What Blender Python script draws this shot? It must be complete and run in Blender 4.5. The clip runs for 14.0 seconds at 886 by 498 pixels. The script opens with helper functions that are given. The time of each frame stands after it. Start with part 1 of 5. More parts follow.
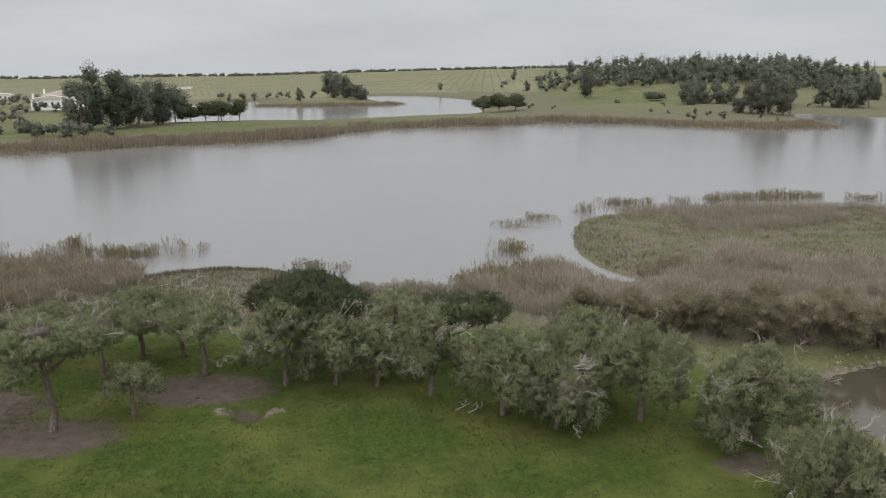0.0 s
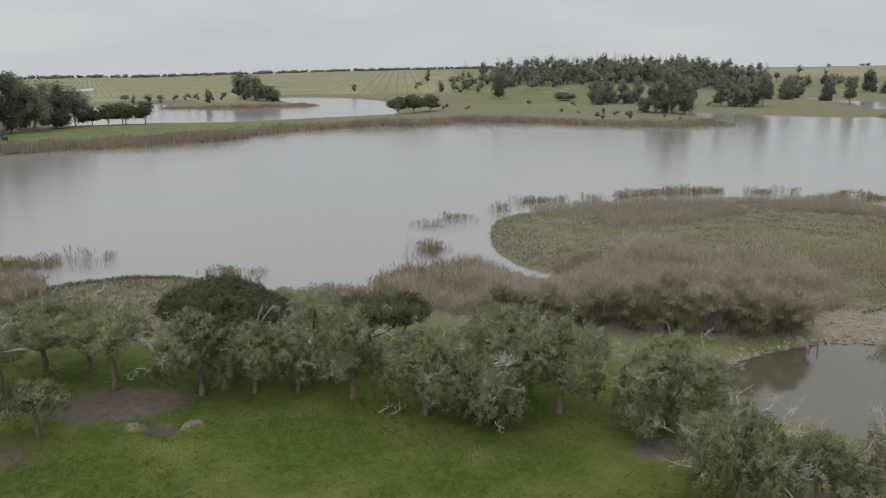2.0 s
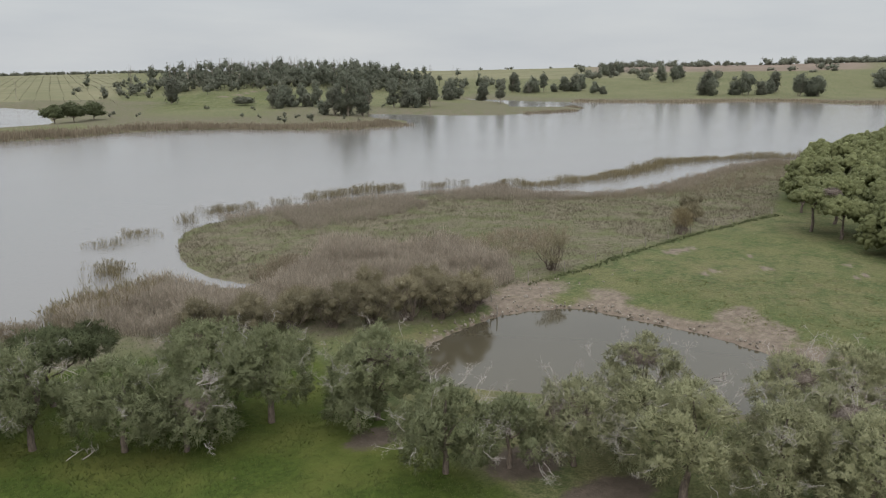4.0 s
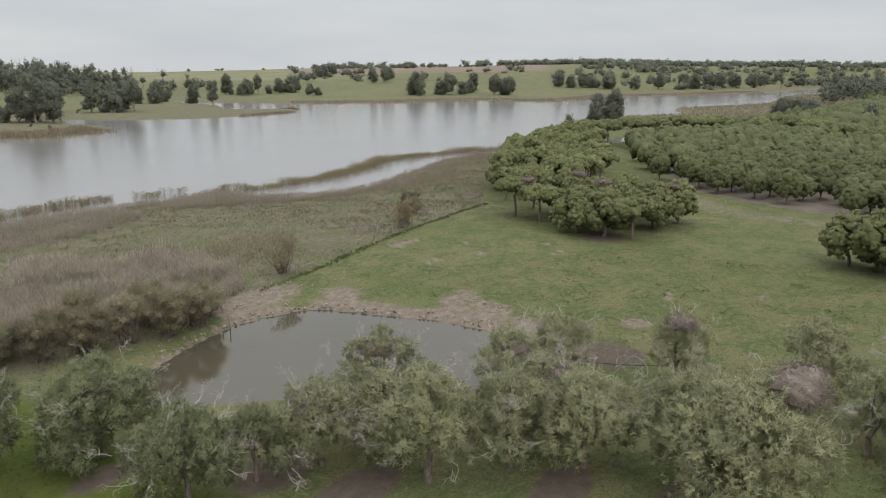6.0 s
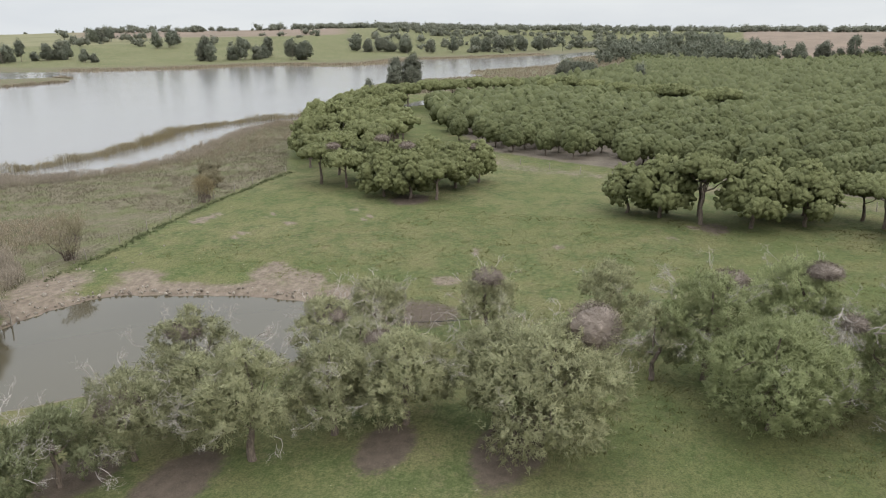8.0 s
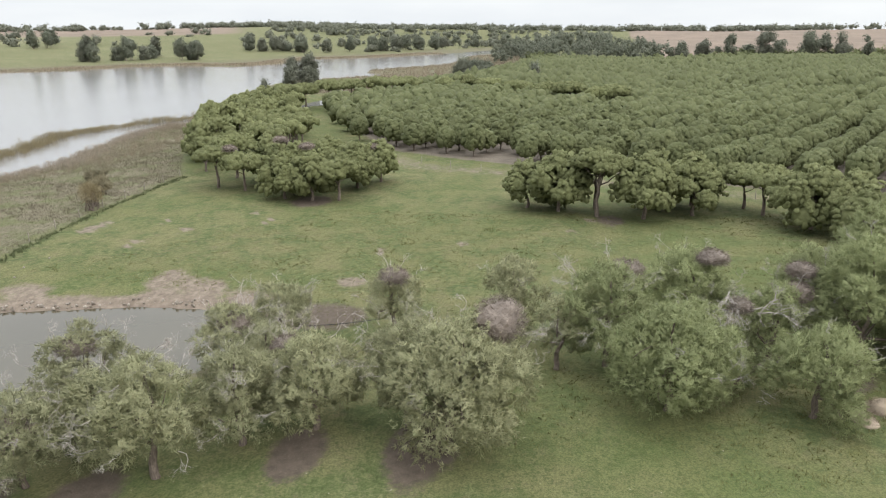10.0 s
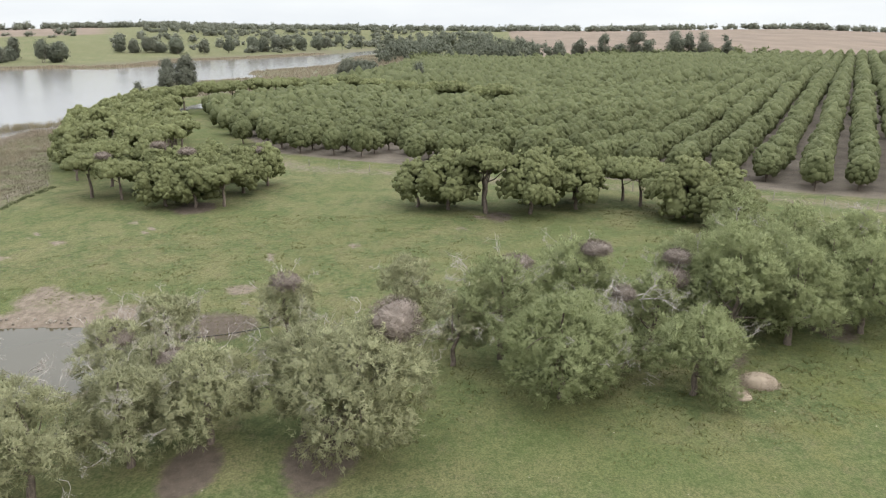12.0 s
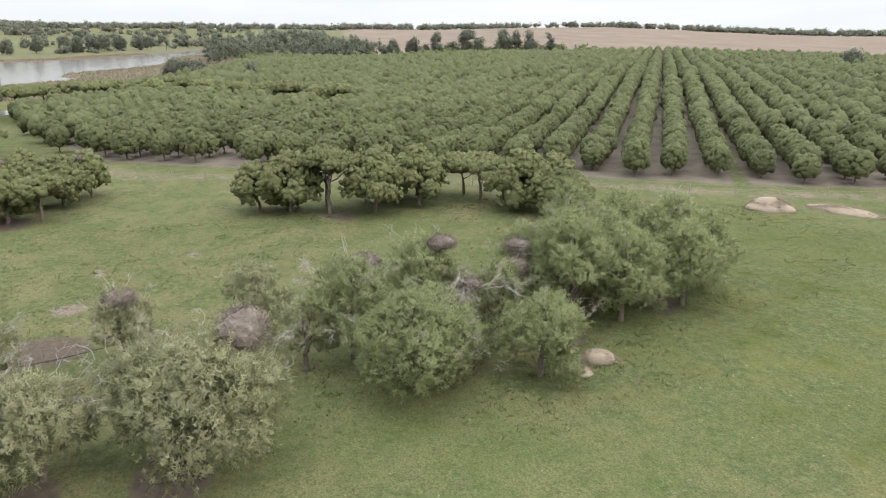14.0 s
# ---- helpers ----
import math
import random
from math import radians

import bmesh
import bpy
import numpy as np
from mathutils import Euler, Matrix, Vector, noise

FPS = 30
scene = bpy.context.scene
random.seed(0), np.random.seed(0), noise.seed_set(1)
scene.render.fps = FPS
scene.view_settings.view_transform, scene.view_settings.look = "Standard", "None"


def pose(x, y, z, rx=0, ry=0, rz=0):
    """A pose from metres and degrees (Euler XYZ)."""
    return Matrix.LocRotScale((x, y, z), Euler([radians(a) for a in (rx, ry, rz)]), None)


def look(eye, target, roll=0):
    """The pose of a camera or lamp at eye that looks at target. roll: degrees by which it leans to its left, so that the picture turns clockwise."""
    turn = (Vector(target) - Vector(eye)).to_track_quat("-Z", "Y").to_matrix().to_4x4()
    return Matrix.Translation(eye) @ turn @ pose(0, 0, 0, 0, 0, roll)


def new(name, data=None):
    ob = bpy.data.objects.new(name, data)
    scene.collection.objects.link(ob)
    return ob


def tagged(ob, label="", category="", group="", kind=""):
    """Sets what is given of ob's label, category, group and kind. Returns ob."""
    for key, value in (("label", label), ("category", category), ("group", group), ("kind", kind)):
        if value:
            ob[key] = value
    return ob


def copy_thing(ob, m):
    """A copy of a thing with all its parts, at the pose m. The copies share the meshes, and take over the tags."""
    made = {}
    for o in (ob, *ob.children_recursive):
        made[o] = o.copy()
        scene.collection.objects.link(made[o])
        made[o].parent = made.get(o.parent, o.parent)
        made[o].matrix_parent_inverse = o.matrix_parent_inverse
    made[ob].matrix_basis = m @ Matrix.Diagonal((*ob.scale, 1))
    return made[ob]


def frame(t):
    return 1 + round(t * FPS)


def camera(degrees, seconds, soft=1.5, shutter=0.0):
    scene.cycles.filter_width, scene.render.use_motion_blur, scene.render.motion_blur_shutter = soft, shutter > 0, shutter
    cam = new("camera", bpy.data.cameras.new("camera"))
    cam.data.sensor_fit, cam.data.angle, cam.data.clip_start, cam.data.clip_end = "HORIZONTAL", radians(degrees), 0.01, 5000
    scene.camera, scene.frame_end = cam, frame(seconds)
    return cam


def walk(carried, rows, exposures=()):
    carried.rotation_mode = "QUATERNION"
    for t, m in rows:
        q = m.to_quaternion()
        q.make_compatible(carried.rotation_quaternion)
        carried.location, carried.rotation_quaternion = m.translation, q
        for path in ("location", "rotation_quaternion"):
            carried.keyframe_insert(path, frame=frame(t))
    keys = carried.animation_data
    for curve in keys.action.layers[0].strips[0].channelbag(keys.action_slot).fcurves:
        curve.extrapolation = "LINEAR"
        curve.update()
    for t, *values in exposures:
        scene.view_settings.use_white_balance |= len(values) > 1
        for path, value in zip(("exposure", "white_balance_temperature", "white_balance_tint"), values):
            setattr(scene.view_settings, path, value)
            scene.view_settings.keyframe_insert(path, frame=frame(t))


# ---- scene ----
cam = camera(62.18, 14.0, soft=1.1)
EYE_HEIGHT = 25.0
PATH = [
    (0.0, pose(0, 0, EYE_HEIGHT, 75.88, -0.02, -3.49)),
    (0.5, pose(0, 0, EYE_HEIGHT, 75.88, -0.02, -1.94)),
    (1.0, pose(0, 0, EYE_HEIGHT, 75.89, -0.04, -2.59)),
    (1.5, pose(0, 0, EYE_HEIGHT, 75.91, -0.04, -5.25)),
    (2.0, pose(0, 0, EYE_HEIGHT, 75.96, -0.05, -10.02)),
    (2.5, pose(0, 0, EYE_HEIGHT, 76.05, -0.04, -17.66)),
    (3.0, pose(0, 0, EYE_HEIGHT, 76.12, -0.03, -23.71)),
    (5.5, pose(0, 0, EYE_HEIGHT, 76.37, -0.01, -49.86)),
    (6.0, pose(0, 0, EYE_HEIGHT, 76.36, -0.02, -55.61)),
    (6.5, pose(0, 0, EYE_HEIGHT, 76.41, 0.03, -61.68)),
    (7.0, pose(0, 0, EYE_HEIGHT, 76.28, 0.09, -66.09)),
    (7.5, pose(0, 0, EYE_HEIGHT, 74.93, 0.11, -68.56)),
    (8.0, pose(0, 0, EYE_HEIGHT, 73.72, 0.11, -70.87)),
    (8.5, pose(0, 0, EYE_HEIGHT, 73.69, 0.11, -72.68)),
    (9.0, pose(0, 0, EYE_HEIGHT, 73.69, 0.13, -75.20)),
    (11.5, pose(0, 0, EYE_HEIGHT, 73.66, 0.17, -83.94)),
    (12.0, pose(0, 0, EYE_HEIGHT, 73.64, 0.20, -87.34)),
    (12.5, pose(0, 0, EYE_HEIGHT, 73.62, 0.21, -90.76)),
    (13.0, pose(0, 0, EYE_HEIGHT, 73.59, 0.25, -94.05)),
    (13.5, pose(0, 0, EYE_HEIGHT, 73.54, 0.28, -97.30)),
    (14.0, pose(0, 0, EYE_HEIGHT, 73.47, 0.31, -99.75)),
]
walk(cam, PATH, exposures=[(0.0, 0.0), (3.0, 0.0), (5.5, 0.1), (7.0, 0.22), (9.0, 0.64), (11.5, 0.73), (14.0, 0.77)])

# ---- world and sun: high overcast, bright from all over the sky ----
SUN_ELEVATION, SUN_AZIMUTH = radians(38), radians(215)
world = bpy.data.worlds.new("overcast_sky")
scene.world = world
world.use_nodes = True
wn, wl = world.node_tree.nodes, world.node_tree.links
wn.clear()
w_out = wn.new("ShaderNodeOutputWorld")
w_bg = wn.new("ShaderNodeBackground")
w_sky = wn.new("ShaderNodeTexSky")
w_sky.sky_type = "NISHITA"
w_sky.sun_disc = False
w_sky.sun_elevation, w_sky.sun_rotation = SUN_ELEVATION, SUN_AZIMUTH
w_sky.air_density, w_sky.dust_density = 1.0, 3.0
w_dim = wn.new("ShaderNodeVectorMath")
w_dim.operation = "SCALE"
w_dim.inputs["Scale"].default_value = 0.07
wl.new(w_sky.outputs[0], w_dim.inputs[0])
w_tc = wn.new("ShaderNodeTexCoord")
w_map = wn.new("ShaderNodeMapping")
w_map.inputs["Scale"].default_value = (1.6, 1.6, 9.0)
wl.new(w_tc.outputs["Generated"], w_map.inputs[0])
w_noise = wn.new("ShaderNodeTexNoise")
w_noise.inputs["Scale"].default_value = 1.7
w_noise.inputs["Detail"].default_value = 6
w_noise.inputs["Roughness"].default_value = 0.55
wl.new(w_map.outputs[0], w_noise.inputs["Vector"])
w_ramp = wn.new("ShaderNodeValToRGB")
w_ramp.color_ramp.elements[0].position, w_ramp.color_ramp.elements[0].color = 0.30, (0.55, 0.58, 0.615, 1)
w_ramp.color_ramp.elements[1].position, w_ramp.color_ramp.elements[1].color = 0.70, (0.66, 0.68, 0.69, 1)
wl.new(w_noise.outputs[0], w_ramp.inputs[0])
# an overcast dome is brighter overhead than at the horizon
w_sep = wn.new("ShaderNodeSeparateXYZ")
wl.new(w_tc.outputs["Generated"], w_sep.inputs[0])
w_rise = wn.new("ShaderNodeMapRange")
w_rise.inputs["From Min"].default_value, w_rise.inputs["From Max"].default_value = 0.12, 1.0
w_rise.inputs["To Min"].default_value, w_rise.inputs["To Max"].default_value = 1.0, 3.85
wl.new(w_sep.outputs["Z"], w_rise.inputs["Value"])
w_cloud = wn.new("ShaderNodeVectorMath")
w_cloud.operation = "SCALE"
wl.new(w_ramp.outputs[0], w_cloud.inputs[0])
wl.new(w_rise.outputs[0], w_cloud.inputs["Scale"])
w_mix = wn.new("ShaderNodeMix")
w_mix.data_type = "RGBA"
w_mix.inputs[0].default_value = 0.88
wl.new(w_dim.outputs[0], w_mix.inputs[6])
wl.new(w_cloud.outputs[0], w_mix.inputs[7])
wl.new(w_mix.outputs[2], w_bg.inputs[0])
w_bg.inputs[1].default_value = 1.0
wl.new(w_bg.outputs[0], w_out.inputs[0])

sun_data = bpy.data.lights.new("sun", "SUN")
sun_data.energy, sun_data.angle, sun_data.color = 0.85, radians(32), (1.0, 0.96, 0.9)
sun = new("sun", sun_data)
sun_from = Vector((math.sin(SUN_AZIMUTH) * math.cos(SUN_ELEVATION), math.cos(SUN_AZIMUTH) * math.cos(SUN_ELEVATION), math.sin(SUN_ELEVATION)))
sun.matrix_world = look(sun_from * 100, (0, 0, 0))


# ---- materials ----
class Nodes:
    """A small builder for node materials."""

    def __init__(self, name, rough=0.9, spec=0.2):
        self.mat = bpy.data.materials.new(name)
        self.mat.use_nodes = True
        self.t = self.mat.node_tree
        self.bsdf = self.t.nodes["Principled BSDF"]
        self.bsdf.inputs["Roughness"].default_value = rough
        self.bsdf.inputs["Specular IOR Level"].default_value = spec

    def add(self, kind, **ins):
        n = self.t.nodes.new(kind)
        for k, v in ins.items():
            n.inputs[k.replace("_", " ")].default_value = v
        return n

    def link(self, a, b):
        self.t.links.new(a, b)

    def where(self):
        return self.t.nodes.new("ShaderNodeNewGeometry").outputs["Position"]

    def noise(self, scale, detail=4, rough=0.55, vector=None, stretch=None):
        n = self.add("ShaderNodeTexNoise", Scale=scale, Detail=detail, Roughness=rough)
        v = vector if vector is not None else self.where()
        if stretch:
            m = self.add("ShaderNodeMapping", Scale=stretch)
            self.link(v, m.inputs[0])
            v = m.outputs[0]
        self.link(v, n.inputs["Vector"])
        return n.outputs[0]

    def ramp(self, fac, *stops):
        n = self.t.nodes.new("ShaderNodeValToRGB")
        e = n.color_ramp.elements
        while len(e) < len(stops):
            e.new(0.5)
        for el, (p, c) in zip(e, stops):
            el.position, el.color = p, (*c, 1)
        self.link(fac, n.inputs[0])
        return n.outputs[0]

    def mix(self, fac, a, b, blend="MIX"):
        n = self.t.nodes.new("ShaderNodeMix")
        n.data_type, n.blend_type = "RGBA", blend
        for s, v in ((0, fac), (6, a), (7, b)):
            if isinstance(v, (int, float)):
                n.inputs[s].default_value = v
            elif isinstance(v, tuple):
                n.inputs[s].default_value = (*v, 1)
            else:
                self.link(v, n.inputs[s])
        return n.outputs[2]

    def math(self, op, a, b=0.0, clamp=False):
        n = self.t.nodes.new("ShaderNodeMath")
        n.operation, n.use_clamp = op, clamp
        for s, v in ((0, a), (1, b)):
            if isinstance(v, (int, float)):
                n.inputs[s].default_value = v
            else:
                self.link(v, n.inputs[s])
        return n.outputs[0]

    def soft(self, mask, wobble, width=0.25):
        """A mask whose edge is frayed by a noise."""
        m = self.math("ADD", mask, self.math("MULTIPLY", self.math("SUBTRACT", wobble, 0.5), 1.15))
        n = self.add("ShaderNodeMapRange")
        n.interpolation_type = "SMOOTHSTEP"
        n.inputs["From Min"].default_value, n.inputs["From Max"].default_value = 0.5 - width, 0.5 + width
        self.link(m, n.inputs["Value"])
        return n.outputs[0]

    def colour(self, c):
        if isinstance(c, tuple):
            self.bsdf.inputs["Base Color"].default_value = (*c, 1)
        else:
            self.link(c, self.bsdf.inputs["Base Color"])
        return self

    def bump(self, height, distance, strength=1.0):
        n = self.add("ShaderNodeBump", Strength=strength, Distance=distance)
        self.link(height, n.inputs["Height"])
        self.link(n.outputs[0], self.bsdf.inputs["Normal"])
        return self

    def island(self):
        return self.t.nodes.new("ShaderNodeNewGeometry").outputs["Random Per Island"]

    def each(self):
        return self.t.nodes.new("ShaderNodeObjectInfo").outputs["Random"]


def leaf_material(name, dark, light, tint=0.18, patch=0.5, through_leaf=0.42, fur=0.0):
    """Foliage: leaf-to-leaf, patch-to-patch and tree-to-tree variation."""
    m = Nodes(name, 0.75, 0.25)
    c = m.ramp(m.island(), (0.0, dark), (1.0, light))
    n = m.noise(patch, 3)
    c = m.mix(m.math("MULTIPLY", n, 0.5), c, tuple(v * 0.65 for v in dark))
    c = m.mix(m.ramp(m.noise(1.6, 3, 0.6), (0.40, (0.35, 0.35, 0.35)), (0.62, (0, 0, 0))), c, tuple(v * 0.75 for v in dark))
    v = m.math("ADD", m.math("MULTIPLY", m.each(), tint * 2), 1 - tint)
    g = m.t.nodes.new("ShaderNodeCombineColor")
    for i in range(3):
        m.link(v, g.inputs[i])
    c = m.mix(1.0, c, g.outputs[0], "MULTIPLY")
    m.colour(c)
    if fur:
        m.bump(m.math("ADD", m.noise(4.5, 3, 0.6), m.math("MULTIPLY", m.noise(16.0, 2, 0.6), 0.5)), fur, 0.8)
    # thin leaves let part of the light through
    thin = m.t.nodes.new("ShaderNodeBsdfTranslucent")
    m.link(c, thin.inputs["Color"])
    both = m.t.nodes.new("ShaderNodeMixShader")
    both.inputs[0].default_value = through_leaf
    m.link(m.bsdf.outputs[0], both.inputs[1])
    m.link(thin.outputs[0], both.inputs[2])
    m.link(both.outputs[0], m.t.nodes["Material Output"].inputs["Surface"])
    return m.mat


NEEDLES = leaf_material("pine_needles", (0.217, 0.234, 0.125), (0.339, 0.357, 0.197), 0.1, fur=0.12)
PALE_NEEDLES = leaf_material("pale_pine_needles", (0.332, 0.331, 0.189), (0.499, 0.491, 0.295), 0.1, fur=0.12)
BELT_NEEDLES = leaf_material("belt_pine_needles", (0.185, 0.199, 0.086), (0.279, 0.293, 0.137), 0.1, fur=0.12)
EAST_NEEDLES = leaf_material("yellowish_pine_needles", (0.281, 0.309, 0.150), (0.427, 0.457, 0.230), 0.1, fur=0.12)
NEEDLES_DARK = leaf_material("dark_pine_needles", (0.089, 0.101, 0.049), (0.142, 0.159, 0.078))
ORCHARD_NEEDLES = leaf_material("orchard_pine_needles", (0.132, 0.146, 0.064), (0.211, 0.226, 0.106), 0.1, fur=0.12)
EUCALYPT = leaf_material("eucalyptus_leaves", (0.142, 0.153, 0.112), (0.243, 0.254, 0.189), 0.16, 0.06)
DEEP_EUCALYPT = leaf_material("deep_eucalyptus_leaves", (0.109, 0.128, 0.088), (0.196, 0.215, 0.152), 0.16, 0.06)
OLIVE_LEAF = leaf_material("oak_leaves", (0.140, 0.146, 0.109), (0.231, 0.235, 0.176), 0.16, 0.04)
TAMARISK = leaf_material("tamarisk_twigs", (0.178, 0.156, 0.098), (0.356, 0.313, 0.205))
REED = leaf_material("dry_reed", (0.207, 0.168, 0.118), (0.448, 0.381, 0.280), 0.1, 0.2)
REED_PINK = leaf_material("grey_pink_reed", (0.250, 0.210, 0.165), (0.506, 0.442, 0.360), 0.1, 0.2)
REED_OCHRE = leaf_material("ochre_reed", (0.165, 0.135, 0.075), (0.34, 0.285, 0.17), 0.1, 0.2)
MARSH_TUFT = leaf_material("marsh_grass", (0.122, 0.105, 0.071), (0.232, 0.203, 0.144), 0.1, 0.08)
PALE_GRASS = leaf_material("meadow_grass_pale", (0.105, 0.108, 0.040), (0.188, 0.176, 0.074), 0.1, 0.08)
MARSH_GREEN = leaf_material("marsh_green_grass", (0.088, 0.099, 0.044), (0.158, 0.170, 0.085), 0.1, 0.08)
GRASS_BLADE = leaf_material("meadow_grass", (0.090, 0.112, 0.033), (0.165, 0.182, 0.062), 0.1, 0.08)


def bark_material(name, a, b, scale=9):
    m = Nodes(name, 0.95, 0.1)
    n = m.noise(scale, 6, 0.6, stretch=(1, 1, 0.25))
    return m.colour(m.ramp(n, (0.3, a), (0.7, b))).bump(n, 0.04).mat


BARK = bark_material("pine_bark", (0.075, 0.06, 0.05), (0.205, 0.165, 0.135))
PALE_BARK = bark_material("eucalyptus_bark", (0.12, 0.10, 0.08), (0.33, 0.29, 0.24))
DEAD_WOOD = bark_material("bleached_dead_wood", (0.24, 0.212, 0.19), (0.46, 0.42, 0.385), 14)
STICKS = leaf_material("nest_sticks", (0.135, 0.108, 0.09), (0.35, 0.29, 0.245), 0.1, 2.0, 0.0)
POST_WOOD = bark_material("weathered_post_wood", (0.14, 0.12, 0.10), (0.30, 0.27, 0.23), 20)
STRAW = leaf_material("straw", (0.235, 0.187, 0.137), (0.348, 0.280, 0.212), 0.05, 1.5, 0.0)


def stone_material():
    m = Nodes("bank_stone", 0.9, 0.2)
    n = m.noise(6, 5)
    c = m.ramp(m.each(), (0.0, (0.14, 0.12, 0.10)), (1.0, (0.32, 0.285, 0.24)))
    return m.colour(m.mix(m.math("MULTIPLY", n, 0.5), c, (0.16, 0.13, 0.10))).bump(n, 0.03).mat


STONE = stone_material()


def ground_material():
    """Grass, dry marsh, bare soil, pale sand, far fields, ploughland and orchard floor, laid out by the ground's zones."""
    m = Nodes("ground_cover", 0.95, 0.08)
    za = m.t.nodes.new("ShaderNodeVertexColor")
    za.layer_name = "zone_a"
    zb = m.t.nodes.new("ShaderNodeVertexColor")
    zb.layer_name = "zone_b"
    a = m.t.nodes.new("ShaderNodeSeparateColor")
    b = m.t.nodes.new("ShaderNodeSeparateColor")
    m.link(za.outputs[0], a.inputs[0])
    m.link(zb.outputs[0], b.inputs[0])
    broad, mid, fine, grain = m.noise(0.035, 5), m.noise(0.22, 5, 0.6), m.noise(1.3, 6, 0.65), m.noise(7.0, 4, 0.7)
    speck = m.noise(2.6, 2, 0.5)
    tuft = m.noise(3.2, 4, 0.65)
    grass = m.ramp(fine, (0.32, (0.053, 0.068, 0.028)), (0.5, (0.098, 0.112, 0.048)), (0.68, (0.157, 0.161, 0.080)))
    grass = m.mix(m.ramp(mid, (0.42, (0, 0, 0)), (0.60, (0.750, 0.750, 0.750))), grass, (0.182, 0.159, 0.083))
    grass = m.mix(m.ramp(m.noise(0.6, 6, 0.75), (0.52, (0, 0, 0)), (0.68, (0.700, 0.700, 0.700))), grass, (0.159, 0.125, 0.083))
    grass = m.mix(m.ramp(broad, (0.42, (0, 0, 0)), (0.7, (0.600, 0.600, 0.600))), grass, (0.093, 0.112, 0.039))
    grass = m.mix(m.ramp(tuft, (0.34, (0.550, 0.550, 0.550)), (0.50, (0, 0, 0))), grass, (0.042, 0.058, 0.020))
    grass = m.mix(m.ramp(grain, (0.40, (0.550, 0.550, 0.550)), (0.58, (0, 0, 0))), grass, (0.038, 0.050, 0.019))
    flowers = m.ramp(speck, (0.73, (0, 0, 0)), (0.77, (0.500, 0.500, 0.500)))
    grass = m.mix(flowers, grass, (0.318, 0.286, 0.229))
    deep = m.ramp(fine, (0.25, (0.030, 0.045, 0.009)), (0.55, (0.052, 0.074, 0.015)), (0.8, (0.082, 0.101, 0.025)))
    deep = m.mix(m.ramp(tuft, (0.36, (0.700, 0.700, 0.700)), (0.52, (0, 0, 0))), deep, (0.025, 0.038, 0.008))
    deep = m.mix(m.ramp(m.noise(0.12, 4), (0.45, (0, 0, 0)), (0.65, (0.800, 0.800, 0.800))), deep, (0.107, 0.112, 0.031))
    grass = m.mix(m.soft(zb.outputs[1], mid), grass, deep)
    marsh = m.ramp(fine, (0.25, (0.088, 0.077, 0.053)), (0.6, (0.158, 0.138, 0.098)), (0.85, (0.215, 0.19, 0.138)))
    marsh = m.mix(m.ramp(mid, (0.46, (0, 0, 0)), (0.6, (0.8, 0.8, 0.8))), marsh, (0.100, 0.112, 0.050))
    marsh = m.mix(m.ramp(grain, (0.35, (0.4, 0.4, 0.4)), (0.6, (0, 0, 0))), marsh, (0.085, 0.075, 0.045))
    soil = m.ramp(fine, (0.25, (0.062, 0.049, 0.038)), (0.75, (0.120, 0.096, 0.076)))
    soil = m.mix(m.ramp(grain, (0.55, (0, 0, 0)), (0.75, (0.6, 0.6, 0.6))), soil, (0.16, 0.135, 0.105))
    sand = m.ramp(fine, (0.25, (0.10, 0.078, 0.062)), (0.5, (0.165, 0.132, 0.106)), (0.75, (0.24, 0.197, 0.16)))
    sand = m.mix(m.ramp(grain, (0.5, (0, 0, 0)), (0.7, (0.6, 0.6, 0.6))), sand, (0.105, 0.10, 0.055))
    field = m.ramp(m.noise(0.02, 5), (0.3, (0.128, 0.128, 0.072)), (0.7, (0.19, 0.175, 0.108)))
    plough = m.ramp(m.noise(0.012, 6, 0.6, stretch=(1, 2.5, 1)), (0.3, (0.142, 0.114, 0.091)), (0.7, (0.205, 0.158, 0.124)))
    orchard = m.ramp(mid, (0.3, (0.098, 0.082, 0.066)), (0.6, (0.15, 0.126, 0.102)), (0.8, (0.115, 0.11, 0.062)))
    c = grass
    fray = m.math("ADD", m.math("MULTIPLY", m.noise(0.45, 6, 0.7), 0.8), m.math("MULTIPLY", m.noise(2.2, 5, 0.7), 0.8))
    fray = m.math("SUBTRACT", fray, 0.3)
    for mask, col in ((b.outputs[0], field), (b.outputs[1], plough), (b.outputs[2], orchard), (a.outputs[0], marsh), (a.outputs[2], sand), (a.outputs[1], soil)):
        c = m.mix(m.soft(mask, fray), c, col)
    h = m.math("ADD", m.math("MULTIPLY", fine, 0.5), m.math("MULTIPLY", grain, 0.3))
    return m.colour(c).bump(h, 0.35, 0.7).mat


GROUND = ground_material()


def water_material(name, body, rough, ripple):
    m = Nodes(name, rough, 0.5)
    m.bsdf.inputs["IOR"].default_value = 1.33
    n = m.noise(0.9, 4, 0.6, stretch=(1.0, 2.2, 1.0))
    streak = m.noise(0.02, 4, 0.5, stretch=(0.6, 2.0, 1))
    m.link(m.math("MULTIPLY", m.math("ADD", streak, 0.5), rough), m.bsdf.inputs["Roughness"])
    return m.colour(body).bump(n, ripple, 0.6).mat


